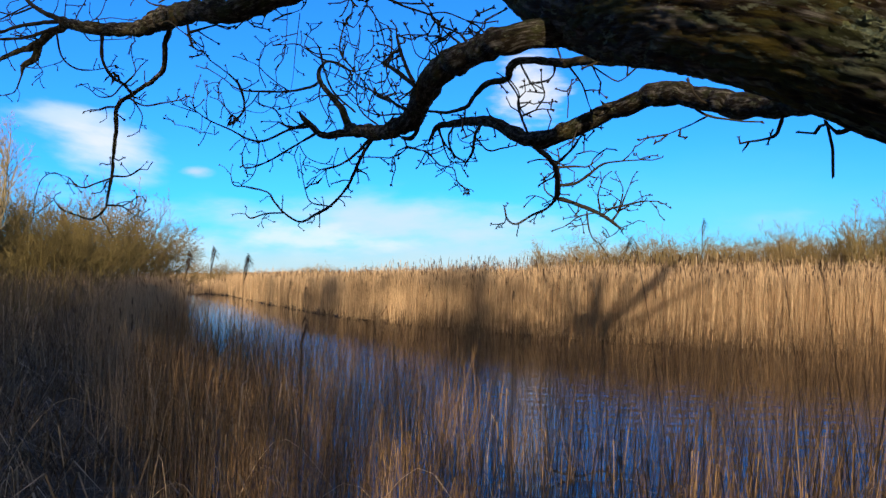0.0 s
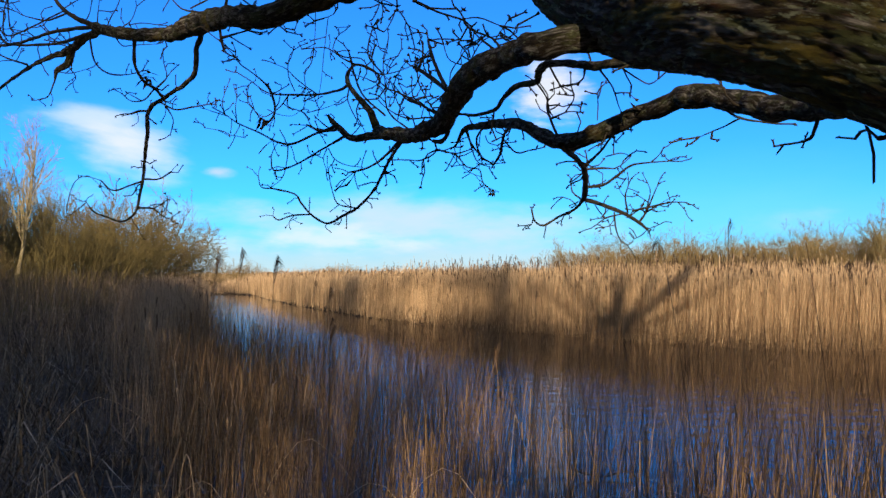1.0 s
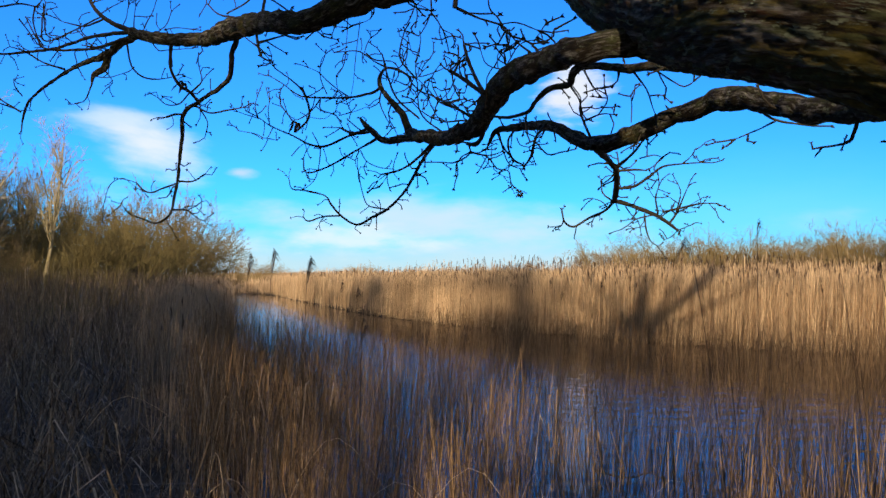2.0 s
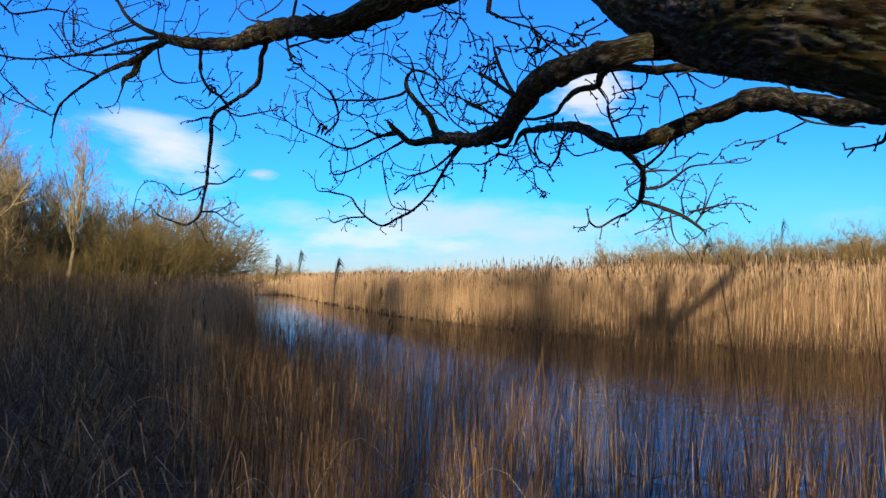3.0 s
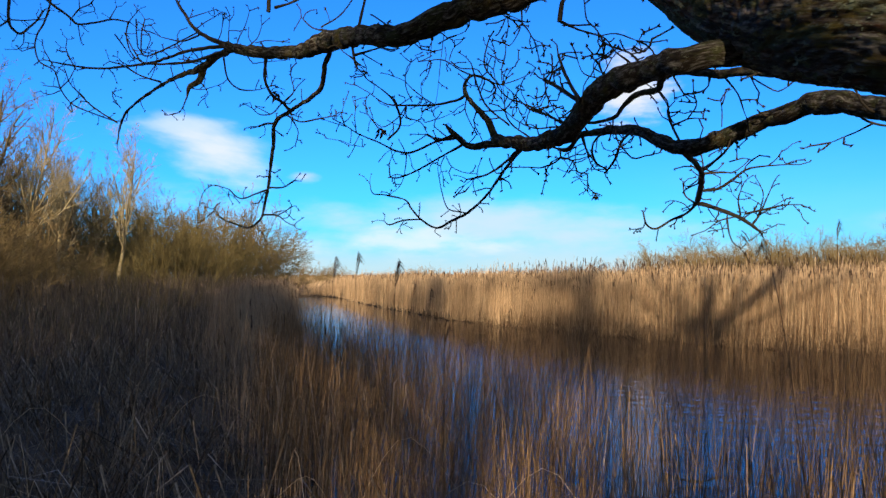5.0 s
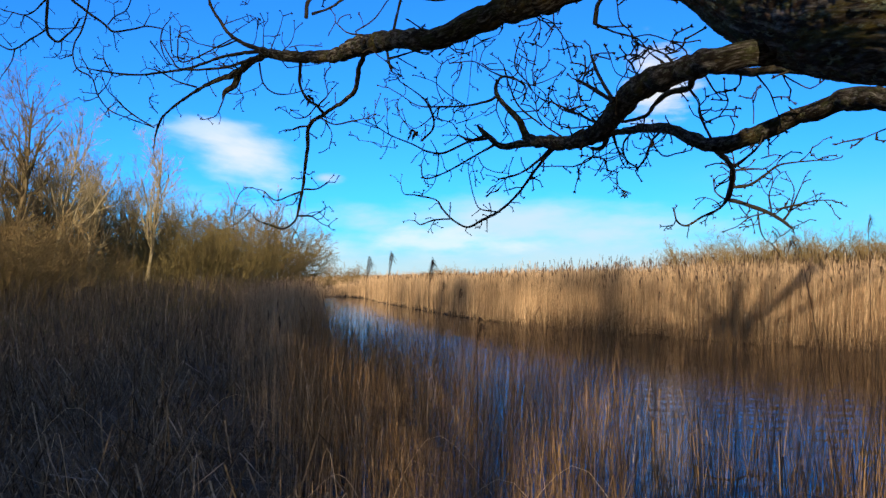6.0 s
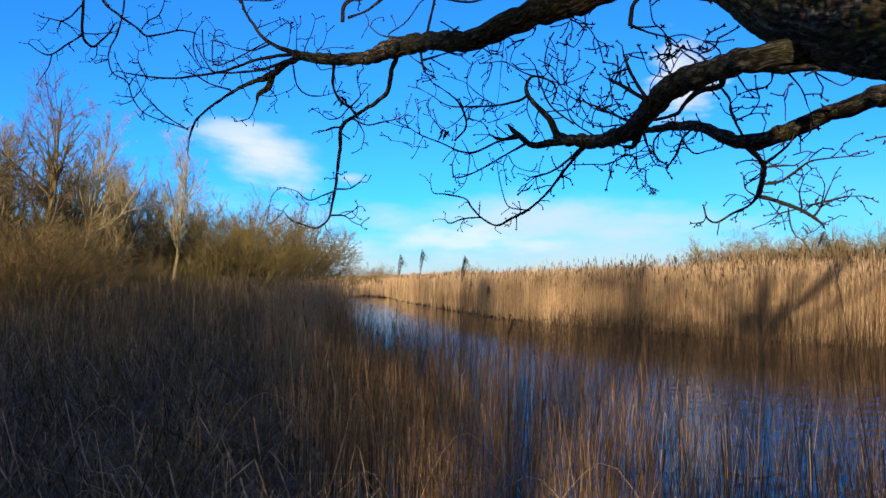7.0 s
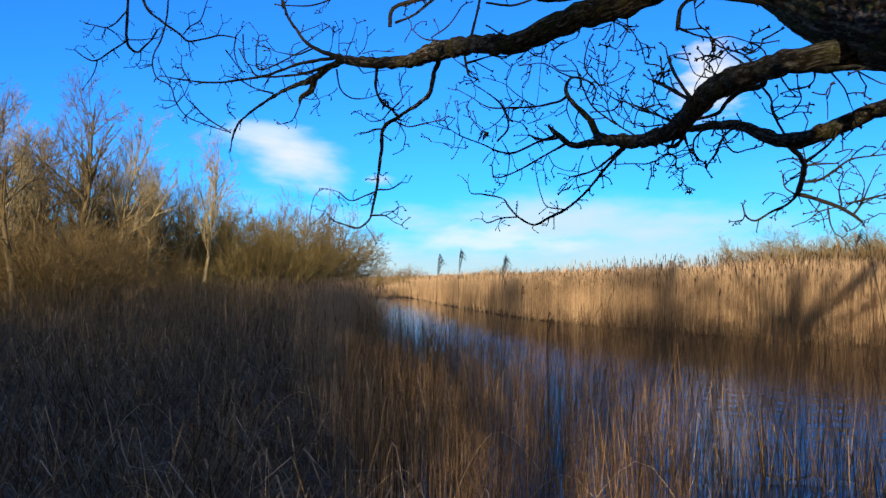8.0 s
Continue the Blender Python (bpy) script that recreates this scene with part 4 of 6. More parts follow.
twig([(-0.295, 1.981, 2.461, 0.0042), (-0.320, 2.019, 2.456, 0.0036), (-0.389, 2.092, 2.461, 0.0030), (-0.458, 2.144, 2.472, 0.0031), (-0.534, 2.176, 2.484, 0.0023), (-0.591, 2.219, 2.525, 0.0016), (-0.637, 2.243, 2.556, 0.0016)])
twig([(-0.283, 2.021, 2.519, 0.0029), (-0.316, 2.047, 2.540, 0.0022), (-0.365, 2.091, 2.580, 0.0019), (-0.405, 2.106, 2.584, 0.0015), (-0.437, 2.133, 2.589, 0.0015)])
branch([(-0.198, 1.876, 2.322, 0.0100), (-0.256, 1.930, 2.324, 0.0096), (-0.290, 1.956, 2.331, 0.0083), (-0.317, 1.982, 2.356, 0.0078), (-0.340, 1.999, 2.379, 0.0057), (-0.349, 2.018, 2.393, 0.0036)])
twig([(-0.324, 1.982, 2.352, 0.0042), (-0.381, 2.036, 2.352, 0.0029), (-0.449, 2.089, 2.335, 0.0030), (-0.502, 2.133, 2.347, 0.0031), (-0.558, 2.177, 2.378, 0.0023), (-0.621, 2.209, 2.408, 0.0024), (-0.670, 2.243, 2.441, 0.0016), (-0.707, 2.258, 2.461, 0.0016)])
twig([(-0.324, 1.981, 2.361, 0.0042), (-0.367, 2.017, 2.355, 0.0036), (-0.402, 2.033, 2.372, 0.0029)])
twig([(-0.150, 1.771, 2.289, 0.0044), (-0.187, 1.919, 2.274, 0.0041), (-0.227, 2.116, 2.256, 0.0045), (-0.272, 2.313, 2.234, 0.0041), (-0.340, 2.508, 2.205, 0.0044), (-0.411, 2.652, 2.187, 0.0047), (-0.467, 2.717, 2.170, 0.0038), (-0.519, 2.740, 2.197, 0.0039), (-0.558, 2.745, 2.239, 0.0039), (-0.579, 2.751, 2.269, 0.0029), (-0.653, 2.773, 2.290, 0.0030), (-0.702, 2.788, 2.298, 0.0020), (-0.714, 2.795, 2.333, 0.0020)])
twig([(-0.528, 2.739, 2.201, 0.0029), (-0.589, 2.753, 2.199, 0.0029), (-0.636, 2.758, 2.184, 0.0029), (-0.659, 2.775, 2.199, 0.0020)])
twig([(-0.335, 2.508, 2.203, 0.0026), (-0.402, 2.551, 2.218, 0.0022), (-0.423, 2.558, 2.255, 0.0018), (-0.440, 2.574, 2.329, 0.0018)])
twig([(-0.157, 1.780, 2.291, 0.0038), (-0.197, 1.867, 2.269, 0.0033), (-0.241, 1.913, 2.250, 0.0027), (-0.290, 1.958, 2.245, 0.0021)])
twig([(-0.294, 1.965, 2.336, 0.0035), (-0.368, 2.048, 2.315, 0.0029), (-0.457, 2.140, 2.287, 0.0023), (-0.521, 2.184, 2.279, 0.0023), (-0.533, 2.201, 2.318, 0.0016)])
twig([(-0.041, 1.260, 2.285, 0.0041), (-0.071, 1.326, 2.322, 0.0038), (-0.100, 1.372, 2.350, 0.0034)])
twig([(-0.044, 1.249, 2.289, 0.0031), (-0.064, 1.306, 2.341, 0.0028), (-0.075, 1.343, 2.386, 0.0024)])
twig([(-0.055, 1.430, 2.276, 0.0031), (-0.096, 1.524, 2.318, 0.0027), (-0.146, 1.618, 2.361, 0.0023), (-0.173, 1.665, 2.381, 0.0018), (-0.200, 1.711, 2.418, 0.0012), (-0.211, 1.739, 2.462, 0.0012)])
twig([(-0.102, 1.544, 2.322, 0.0022), (-0.131, 1.620, 2.349, 0.0017), (-0.163, 1.696, 2.396, 0.0012), (-0.187, 1.733, 2.425, 0.0012)])
twig([(-0.117, 1.664, 2.289, 0.0024), (-0.165, 1.738, 2.334, 0.0019), (-0.186, 1.795, 2.373, 0.0019), (-0.192, 1.833, 2.426, 0.0013), (-0.199, 1.860, 2.486, 0.0013), (-0.191, 1.890, 2.540, 0.0013)])
twig([(-0.045, 1.431, 2.270, 0.0051), (-0.045, 1.462, 2.252, 0.0047), (-0.058, 1.481, 2.241, 0.0047), (-0.073, 1.499, 2.246, 0.0037)])
twig([(-0.070, 1.499, 2.246, 0.0021), (-0.071, 1.580, 2.238, 0.0017), (-0.104, 1.677, 2.235, 0.0018), (-0.131, 1.724, 2.242, 0.0012)])
twig([(-0.068, 1.530, 2.236, 0.0016), (-0.034, 1.835, 2.267, 0.0019), (-0.008, 2.239, 2.293, 0.0023), (0.032, 2.545, 2.322, 0.0022), (0.049, 2.849, 2.319, 0.0020), (0.084, 3.054, 2.311, 0.0021)])
twig([(0.046, 1.037, 2.298, 0.0026), (0.033, 1.066, 2.297, 0.0023), (0.022, 1.114, 2.324, 0.0016), (-0.007, 1.151, 2.348, 0.0017), (-0.020, 1.179, 2.379, 0.0013), (-0.033, 1.207, 2.403, 0.0013), (-0.036, 1.225, 2.440, 0.0013)])
twig([(0.024, 1.105, 2.320, 0.0016), (0.048, 1.137, 2.333, 0.0012), (0.059, 1.158, 2.355, 0.0008)])
branch([(0.027, 1.149, 2.533, 0.0331), (-0.071, 1.260, 2.504, 0.0318), (-0.166, 1.330, 2.484, 0.0279), (-0.238, 1.373, 2.478, 0.0269), (-0.292, 1.398, 2.469, 0.0244), (-0.337, 1.423, 2.461, 0.0228), (-0.386, 1.458, 2.462, 0.0202), (-0.446, 1.531, 2.488, 0.0190), (-0.522, 1.653, 2.523, 0.0229), (-0.602, 1.784, 2.551, 0.0234), (-0.693, 1.884, 2.561, 0.0172), (-0.791, 1.964, 2.580, 0.0158), (-0.884, 2.033, 2.607, 0.0149), (-0.967, 2.104, 2.642, 0.0131)])
branch([(-0.937, 2.087, 2.633, 0.0115), (-1.022, 2.158, 2.632, 0.0111), (-1.095, 2.231, 2.619, 0.0107), (-1.235, 2.347, 2.619, 0.0069), (-1.366, 2.464, 2.607, 0.0055), (-1.531, 2.618, 2.578, 0.0048), (-1.608, 2.711, 2.534, 0.0040), (-1.642, 2.759, 2.490, 0.0020)])
branch([(-1.090, 2.232, 2.622, 0.0107), (-1.116, 2.260, 2.590, 0.0100), (-1.159, 2.286, 2.575, 0.0076), (-1.176, 2.305, 2.548, 0.0025), (-1.217, 2.352, 2.517, 0.0022), (-1.278, 2.396, 2.515, 0.0018)])
twig([(-0.964, 2.104, 2.645, 0.0062), (-1.135, 2.225, 2.668, 0.0049), (-1.304, 2.338, 2.668, 0.0043), (-1.512, 2.465, 2.690, 0.0037), (-1.629, 2.532, 2.711, 0.0038), (-1.789, 2.634, 2.757, 0.0030), (-1.872, 2.675, 2.783, 0.0020)])
twig([(-0.990, 2.121, 2.632, 0.0047), (-1.136, 2.226, 2.635, 0.0041), (-1.321, 2.336, 2.666, 0.0035), (-1.380, 2.378, 2.714, 0.0026), (-1.438, 2.420, 2.789, 0.0018)])
twig([(-1.308, 2.409, 2.624, 0.0036), (-1.383, 2.420, 2.650, 0.0027), (-1.446, 2.432, 2.687, 0.0027), (-1.512, 2.465, 2.711, 0.0018)])
twig([(-0.964, 2.104, 2.645, 0.0077), (-1.045, 2.154, 2.684, 0.0071), (-1.110, 2.206, 2.729, 0.0057), (-1.156, 2.250, 2.783, 0.0050), (-1.203, 2.293, 2.844, 0.0042), (-1.255, 2.334, 2.956, 0.0043)])
twig([(-1.032, 2.075, 2.670, 0.0031), (-1.108, 2.128, 2.669, 0.0024), (-1.181, 2.159, 2.690, 0.0016), (-1.214, 2.175, 2.707, 0.0016)])
twig([(-1.043, 2.084, 2.679, 0.0023), (-1.272, 2.241, 2.662, 0.0025), (-1.311, 2.284, 2.734, 0.0025), (-1.301, 2.284, 2.785, 0.0017)])
twig([(-1.605, 2.691, 2.552, 0.0030), (-1.721, 2.726, 2.622, 0.0030), (-1.782, 2.738, 2.677, 0.0031), (-1.824, 2.753, 2.713, 0.0020), (-1.861, 2.777, 2.771, 0.0021)])
branch([(-0.603, 1.824, 2.544, 0.0080), (-0.625, 1.863, 2.517, 0.0068), (-0.662, 1.961, 2.488, 0.0064), (-0.712, 2.036, 2.477, 0.0059), (-0.778, 2.100, 2.462, 0.0053), (-0.854, 2.173, 2.439, 0.0063), (-0.873, 2.213, 2.377, 0.0056), (-0.895, 2.253, 2.315, 0.0049), (-0.915, 2.292, 2.264, 0.0050), (-0.937, 2.322, 2.213, 0.0042), (-0.954, 2.341, 2.181, 0.0034), (-0.995, 2.357, 2.155, 0.0034), (-1.045, 2.372, 2.167, 0.0034), (-1.093, 2.386, 2.185, 0.0026), (-1.126, 2.402, 2.217, 0.0017)])
twig([(-0.851, 2.173, 2.437, 0.0032), (-0.881, 2.180, 2.439, 0.0032), (-0.907, 2.187, 2.433, 0.0032)])
twig([(-0.915, 2.292, 2.264, 0.0033), (-0.957, 2.298, 2.251, 0.0025), (-0.994, 2.305, 2.239, 0.0025), (-1.021, 2.312, 2.247, 0.0025), (-1.047, 2.328, 2.269, 0.0017)])
twig([(-0.910, 2.293, 2.269, 0.0033), (-0.864, 2.278, 2.268, 0.0025), (-0.825, 2.261, 2.285, 0.0025)])
twig([(-0.944, 2.332, 2.192, 0.0034), (-0.891, 2.307, 2.188, 0.0025), (-0.861, 2.301, 2.167, 0.0017), (-0.835, 2.294, 2.156, 0.0017)])
twig([(-0.891, 2.307, 2.188, 0.0025), (-0.861, 2.290, 2.198, 0.0017), (-0.841, 2.282, 2.210, 0.0016)])
twig([(-0.812, 2.126, 2.456, 0.0031), (-0.763, 2.112, 2.429, 0.0023), (-0.711, 2.098, 2.432, 0.0023), (-0.665, 2.083, 2.436, 0.0015)])
twig([(-0.796, 2.128, 2.447, 0.0023), (-0.781, 2.151, 2.413, 0.0016), (-0.784, 2.152, 2.386, 0.0016)])
twig([(-0.806, 1.952, 2.566, 0.0050), (-0.824, 2.002, 2.517, 0.0044), (-0.816, 2.045, 2.485, 0.0037), (-0.798, 2.067, 2.474, 0.0038), (-0.787, 2.109, 2.449, 0.0031)])
twig([(-0.795, 2.067, 2.474, 0.0030), (-0.762, 2.050, 2.497, 0.0022), (-0.762, 2.039, 2.518, 0.0015)])
twig([(-0.801, 2.067, 2.471, 0.0023), (-0.832, 2.084, 2.448, 0.0023), (-0.872, 2.100, 2.449, 0.0015), (-0.897, 2.107, 2.468, 0.0015)])
twig([(-0.948, 2.027, 2.590, 0.0030), (-0.945, 2.049, 2.539, 0.0023), (-0.922, 2.072, 2.515, 0.0023), (-0.881, 2.087, 2.514, 0.0015), (-0.844, 2.100, 2.526, 0.0015)])
twig([(-0.501, 1.616, 2.493, 0.0030), (-0.499, 1.627, 2.467, 0.0030), (-0.494, 1.638, 2.448, 0.0018), (-0.478, 1.650, 2.442, 0.0012)])
twig([(-0.496, 1.617, 2.472, 0.0030), (-0.457, 1.581, 2.470, 0.0023), (-0.430, 1.564, 2.471, 0.0017)])
twig([(-0.479, 1.577, 2.514, 0.0035), (-0.468, 1.557, 2.538, 0.0028), (-0.455, 1.538, 2.567, 0.0028), (-0.439, 1.527, 2.631, 0.0028)])
twig([(-0.592, 1.764, 2.571, 0.0026), (-0.639, 1.799, 2.590, 0.0020), (-0.677, 1.834, 2.627, 0.0013)])
twig([(-0.614, 1.782, 2.585, 0.0020), (-0.576, 1.815, 2.623, 0.0020), (-0.548, 1.836, 2.672, 0.0020)])
twig([(-1.005, 2.336, 2.931, 0.0027), (-1.131, 2.361, 2.898, 0.0028), (-1.260, 2.384, 2.913, 0.0019)])
twig([(-0.618, 1.461, 2.528, 0.0030), (-0.584, 1.498, 2.555, 0.0030), (-0.522, 1.529, 2.615, 0.0037)])
twig([(-0.630, 1.458, 2.519, 0.0047), (-0.622, 1.459, 2.558, 0.0042), (-0.573, 1.479, 2.578, 0.0042), (-0.516, 1.501, 2.592, 0.0042)])
twig([(-0.078, 1.020, 2.344, 0.0037), (-0.071, 1.021, 2.377, 0.0033), (-0.041, 1.027, 2.389, 0.0033), (0.034, 0.992, 2.363, 0.0035)])
twig([(-0.076, 1.041, 2.350, 0.0021), (-0.041, 1.079, 2.346, 0.0017), (-0.014, 1.106, 2.345, 0.0013), (0.003, 1.120, 2.328, 0.0013), (0.020, 1.124, 2.316, 0.0017)])
twig([(-0.021, 1.104, 2.347, 0.0013), (0.003, 1.109, 2.351, 0.0011), (0.032, 1.116, 2.342, 0.0009)])
twig([(-0.470, 1.744, 2.648, 0.0027), (-0.410, 1.757, 2.640, 0.0027), (-0.363, 1.767, 2.653, 0.0027)])
twig([(-0.225, 2.002, 2.627, 0.0022), (-0.240, 2.000, 2.597, 0.0022), (-0.249, 2.000, 2.538, 0.0022), (-0.214, 2.009, 2.492, 0.0022)])
twig([(-0.448, 1.740, 2.312, 0.0027), (-0.424, 1.764, 2.349, 0.0027), (-0.443, 1.809, 2.407, 0.0028), (-0.474, 1.832, 2.442, 0.0021), (-0.518, 1.842, 2.475, 0.0014)])
twig([(-0.171, 1.615, 2.315, 0.0024), (-0.220, 1.664, 2.365, 0.0025), (-0.245, 1.698, 2.425, 0.0019), (-0.257, 1.714, 2.469, 0.0013)])
branch([(0.379, 0.775, 2.177, 0.0127), (0.409, 0.915, 2.191, 0.0144), (0.412, 1.014, 2.207, 0.0159), (0.392, 1.114, 2.227, 0.0175), (0.365, 1.213, 2.259, 0.0182), (0.340, 1.292, 2.283, 0.0185), (0.300, 1.392, 2.278, 0.0171), (0.255, 1.463, 2.271, 0.0169), (0.224, 1.523, 2.260, 0.0166), (0.191, 1.593, 2.258, 0.0163), (0.155, 1.672, 2.277, 0.0148), (0.121, 1.761, 2.316, 0.0132), (0.083, 1.841, 2.339, 0.0113), (0.041, 1.920, 2.349, 0.0098), (-0.012, 1.990, 2.353, 0.0068), (-0.033, 2.021, 2.323, 0.0034)])
twig([(0.165, 1.555, 2.246, 0.0060), (0.210, 1.681, 2.238, 0.0058), (0.247, 1.816, 2.230, 0.0069), (0.283, 2.052, 2.206, 0.0078), (0.286, 2.124, 2.191, 0.0066)])
twig([(0.290, 2.114, 2.194, 0.0044), (0.267, 2.133, 2.168, 0.0037), (0.229, 2.149, 2.151, 0.0030), (0.191, 2.166, 2.130, 0.0030), (0.169, 2.183, 2.143, 0.0030), (0.162, 2.191, 2.175, 0.0023)])
twig([(0.287, 2.114, 2.193, 0.0058), (0.347, 2.161, 2.181, 0.0052), (0.412, 2.209, 2.162, 0.0053), (0.458, 2.245, 2.139, 0.0046), (0.487, 2.269, 2.119, 0.0023)])
twig([(0.456, 2.245, 2.142, 0.0031), (0.474, 2.235, 2.170, 0.0030), (0.484, 2.215, 2.204, 0.0023), (0.494, 2.195, 2.236, 0.0015)])
twig([(0.435, 2.231, 2.172, 0.0030), (0.482, 2.196, 2.181, 0.0030), (0.518, 2.159, 2.188, 0.0022), (0.553, 2.143, 2.187, 0.0015)])
twig([(0.468, 2.235, 2.160, 0.0023), (0.486, 2.245, 2.221, 0.0023), (0.482, 2.254, 2.248, 0.0015)])
twig([(0.378, 2.185, 2.165, 0.0022), (0.386, 2.197, 2.118, 0.0022), (0.400, 2.210, 2.091, 0.0015), (0.414, 2.212, 2.082, 0.0015)])
twig([(0.401, 2.198, 2.161, 0.0022), (0.354, 2.163, 2.149, 0.0022), (0.325, 2.140, 2.130, 0.0015)])
twig([(0.418, 2.209, 2.166, 0.0030), (0.408, 2.187, 2.206, 0.0022), (0.412, 2.166, 2.234, 0.0015)])
twig([(0.277, 2.001, 2.213, 0.0041), (0.312, 1.975, 2.214, 0.0034), (0.340, 1.947, 2.231, 0.0033), (0.368, 1.919, 2.253, 0.0026), (0.407, 1.883, 2.256, 0.0019), (0.447, 1.858, 2.255, 0.0013)])
twig([(0.407, 1.883, 2.256, 0.0019), (0.421, 1.864, 2.269, 0.0013), (0.428, 1.854, 2.283, 0.0013)])
twig([(0.243, 1.785, 2.236, 0.0043), (0.259, 1.666, 2.251, 0.0029), (0.263, 1.545, 2.266, 0.0027)])
twig([(0.247, 1.806, 2.231, 0.0031), (0.286, 1.810, 2.234, 0.0025), (0.310, 1.813, 2.233, 0.0019)])
twig([(0.282, 2.113, 2.193, 0.0029), (0.262, 2.130, 2.214, 0.0022), (0.260, 2.149, 2.247, 0.0022)])
twig([(0.156, 1.534, 2.262, 0.0027), (0.149, 1.572, 2.297, 0.0027), (0.146, 1.611, 2.329, 0.0023), (0.149, 1.631, 2.356, 0.0017), (0.136, 1.648, 2.383, 0.0017)])
twig([(0.149, 1.572, 2.299, 0.0022), (0.179, 1.555, 2.309, 0.0016), (0.201, 1.537, 2.304, 0.0011)])
twig([(0.173, 1.554, 2.306, 0.0016), (0.186, 1.535, 2.324, 0.0016), (0.187, 1.525, 2.333, 0.0011)])
twig([(0.081, 1.645, 2.305, 0.0035), (0.070, 1.795, 2.303, 0.0031), (0.069, 1.946, 2.287, 0.0034), (0.052, 2.045, 2.265, 0.0021)])
twig([(0.033, 1.790, 2.329, 0.0031), (0.013, 1.889, 2.313, 0.0026), (0.025, 1.992, 2.287, 0.0028), (0.056, 2.046, 2.275, 0.0021)])
twig([(0.068, 1.795, 2.297, 0.0025), (0.100, 1.849, 2.275, 0.0019), (0.128, 1.852, 2.279, 0.0019), (0.162, 1.856, 2.287, 0.0013)])
twig([(-0.013, 1.885, 2.333, 0.0026), (-0.000, 1.938, 2.312, 0.0027), (0.015, 1.990, 2.297, 0.0021)])
branch([(0.283, 1.114, 2.290, 0.0070), (0.261, 1.261, 2.324, 0.0075), (0.236, 1.338, 2.345, 0.0080), (0.205, 1.415, 2.361, 0.0079), (0.168, 1.481, 2.382, 0.0073), (0.137, 1.517, 2.390, 0.0075), (0.125, 1.547, 2.382, 0.0071), (0.122, 1.577, 2.372, 0.0066), (0.085, 1.623, 2.372, 0.0063), (0.062, 1.661, 2.357, 0.0058), (0.048, 1.690, 2.341, 0.0042), (0.007, 1.756, 2.342, 0.0037), (-0.040, 1.831, 2.361, 0.0026)])
twig([(0.194, 1.434, 2.362, 0.0025), (0.191, 1.434, 2.344, 0.0020), (0.179, 1.433, 2.334, 0.0015)])
twig([(0.213, 1.406, 2.355, 0.0020), (0.237, 1.410, 2.322, 0.0015), (0.247, 1.412, 2.293, 0.0012), (0.252, 1.413, 2.281, 0.0010)])
twig([(0.236, 1.339, 2.340, 0.0019), (0.259, 1.322, 2.318, 0.0014), (0.276, 1.304, 2.303, 0.0014), (0.286, 1.285, 2.307, 0.0009)])
twig([(0.141, 1.508, 2.384, 0.0026), (0.150, 1.500, 2.362, 0.0021), (0.157, 1.491, 2.345, 0.0016)])
twig([(0.122, 1.577, 2.370, 0.0022), (0.143, 1.600, 2.347, 0.0017), (0.150, 1.612, 2.323, 0.0017)])
twig([(0.367, 1.233, 2.255, 0.0025), (0.379, 1.233, 2.243, 0.0021), (0.399, 1.234, 2.234, 0.0021), (0.419, 1.214, 2.226, 0.0017)])
twig([(0.394, 1.234, 2.235, 0.0017), (0.374, 1.244, 2.225, 0.0013), (0.340, 1.254, 2.211, 0.0009)])
twig([(0.408, 0.995, 2.190, 0.0024), (0.403, 0.995, 2.174, 0.0027), (0.399, 0.995, 2.166, 0.0024), (0.392, 1.016, 2.164, 0.0017), (0.382, 1.036, 2.165, 0.0014)])
twig([(0.316, 0.617, 2.111, 0.0019), (0.308, 0.627, 2.110, 0.0017), (0.303, 0.637, 2.108, 0.0017), (0.300, 0.647, 2.117, 0.0009)])
twig([(-1.122, 2.392, 2.211, 0.0019), (-1.173, 2.388, 2.176, 0.0014), (-1.158, 2.387, 2.263, 0.0013), (-1.113, 2.381, 2.290, 0.0012), (-1.071, 2.376, 2.261, 0.0010)])
spray([(-0.292, 1.982, 2.457, 0.0021), (-0.299, 1.996, 2.429, 0.0018), (-0.287, 2.012, 2.396, 0.0015), (-0.271, 2.029, 2.370, 0.0012)])
spray([(-0.391, 2.112, 2.465, 0.0019), (-0.423, 2.119, 2.487, 0.0017), (-0.454, 2.126, 2.513, 0.0015), (-0.479, 2.133, 2.538, 0.0013), (-0.507, 2.141, 2.552, 0.0010)])
spray([(-0.456, 2.134, 2.479, 0.0017), (-0.476, 2.146, 2.525, 0.0015), (-0.476, 2.159, 2.575, 0.0012), (-0.466, 2.175, 2.599, 0.0010)])
spray([(-0.401, 2.107, 2.583, 0.0017), (-0.411, 2.122, 2.549, 0.0015), (-0.431, 2.135, 2.529, 0.0012), (-0.431, 2.151, 2.494, 0.0010)])
spray([(-0.397, 2.104, 2.677, 0.0013), (-0.402, 2.127, 2.634, 0.0010), (-0.410, 2.150, 2.596, 0.0009)])
spray([(-0.362, 2.089, 2.659, 0.0013), (-0.375, 2.105, 2.574, 0.0011), (-0.385, 2.121, 2.502, 0.0009), (-0.398, 2.136, 2.444, 0.0009)])
spray([(-0.463, 2.084, 2.458, 0.0020), (-0.465, 2.096, 2.431, 0.0018), (-0.429, 2.111, 2.418, 0.0016), (-0.412, 2.125, 2.389, 0.0013), (-0.395, 2.138, 2.374, 0.0011)])
spray([(-0.474, 2.133, 2.466, 0.0019), (-0.496, 2.142, 2.440, 0.0017), (-0.537, 2.150, 2.416, 0.0015), (-0.562, 2.158, 2.429, 0.0013), (-0.587, 2.166, 2.455, 0.0011)])
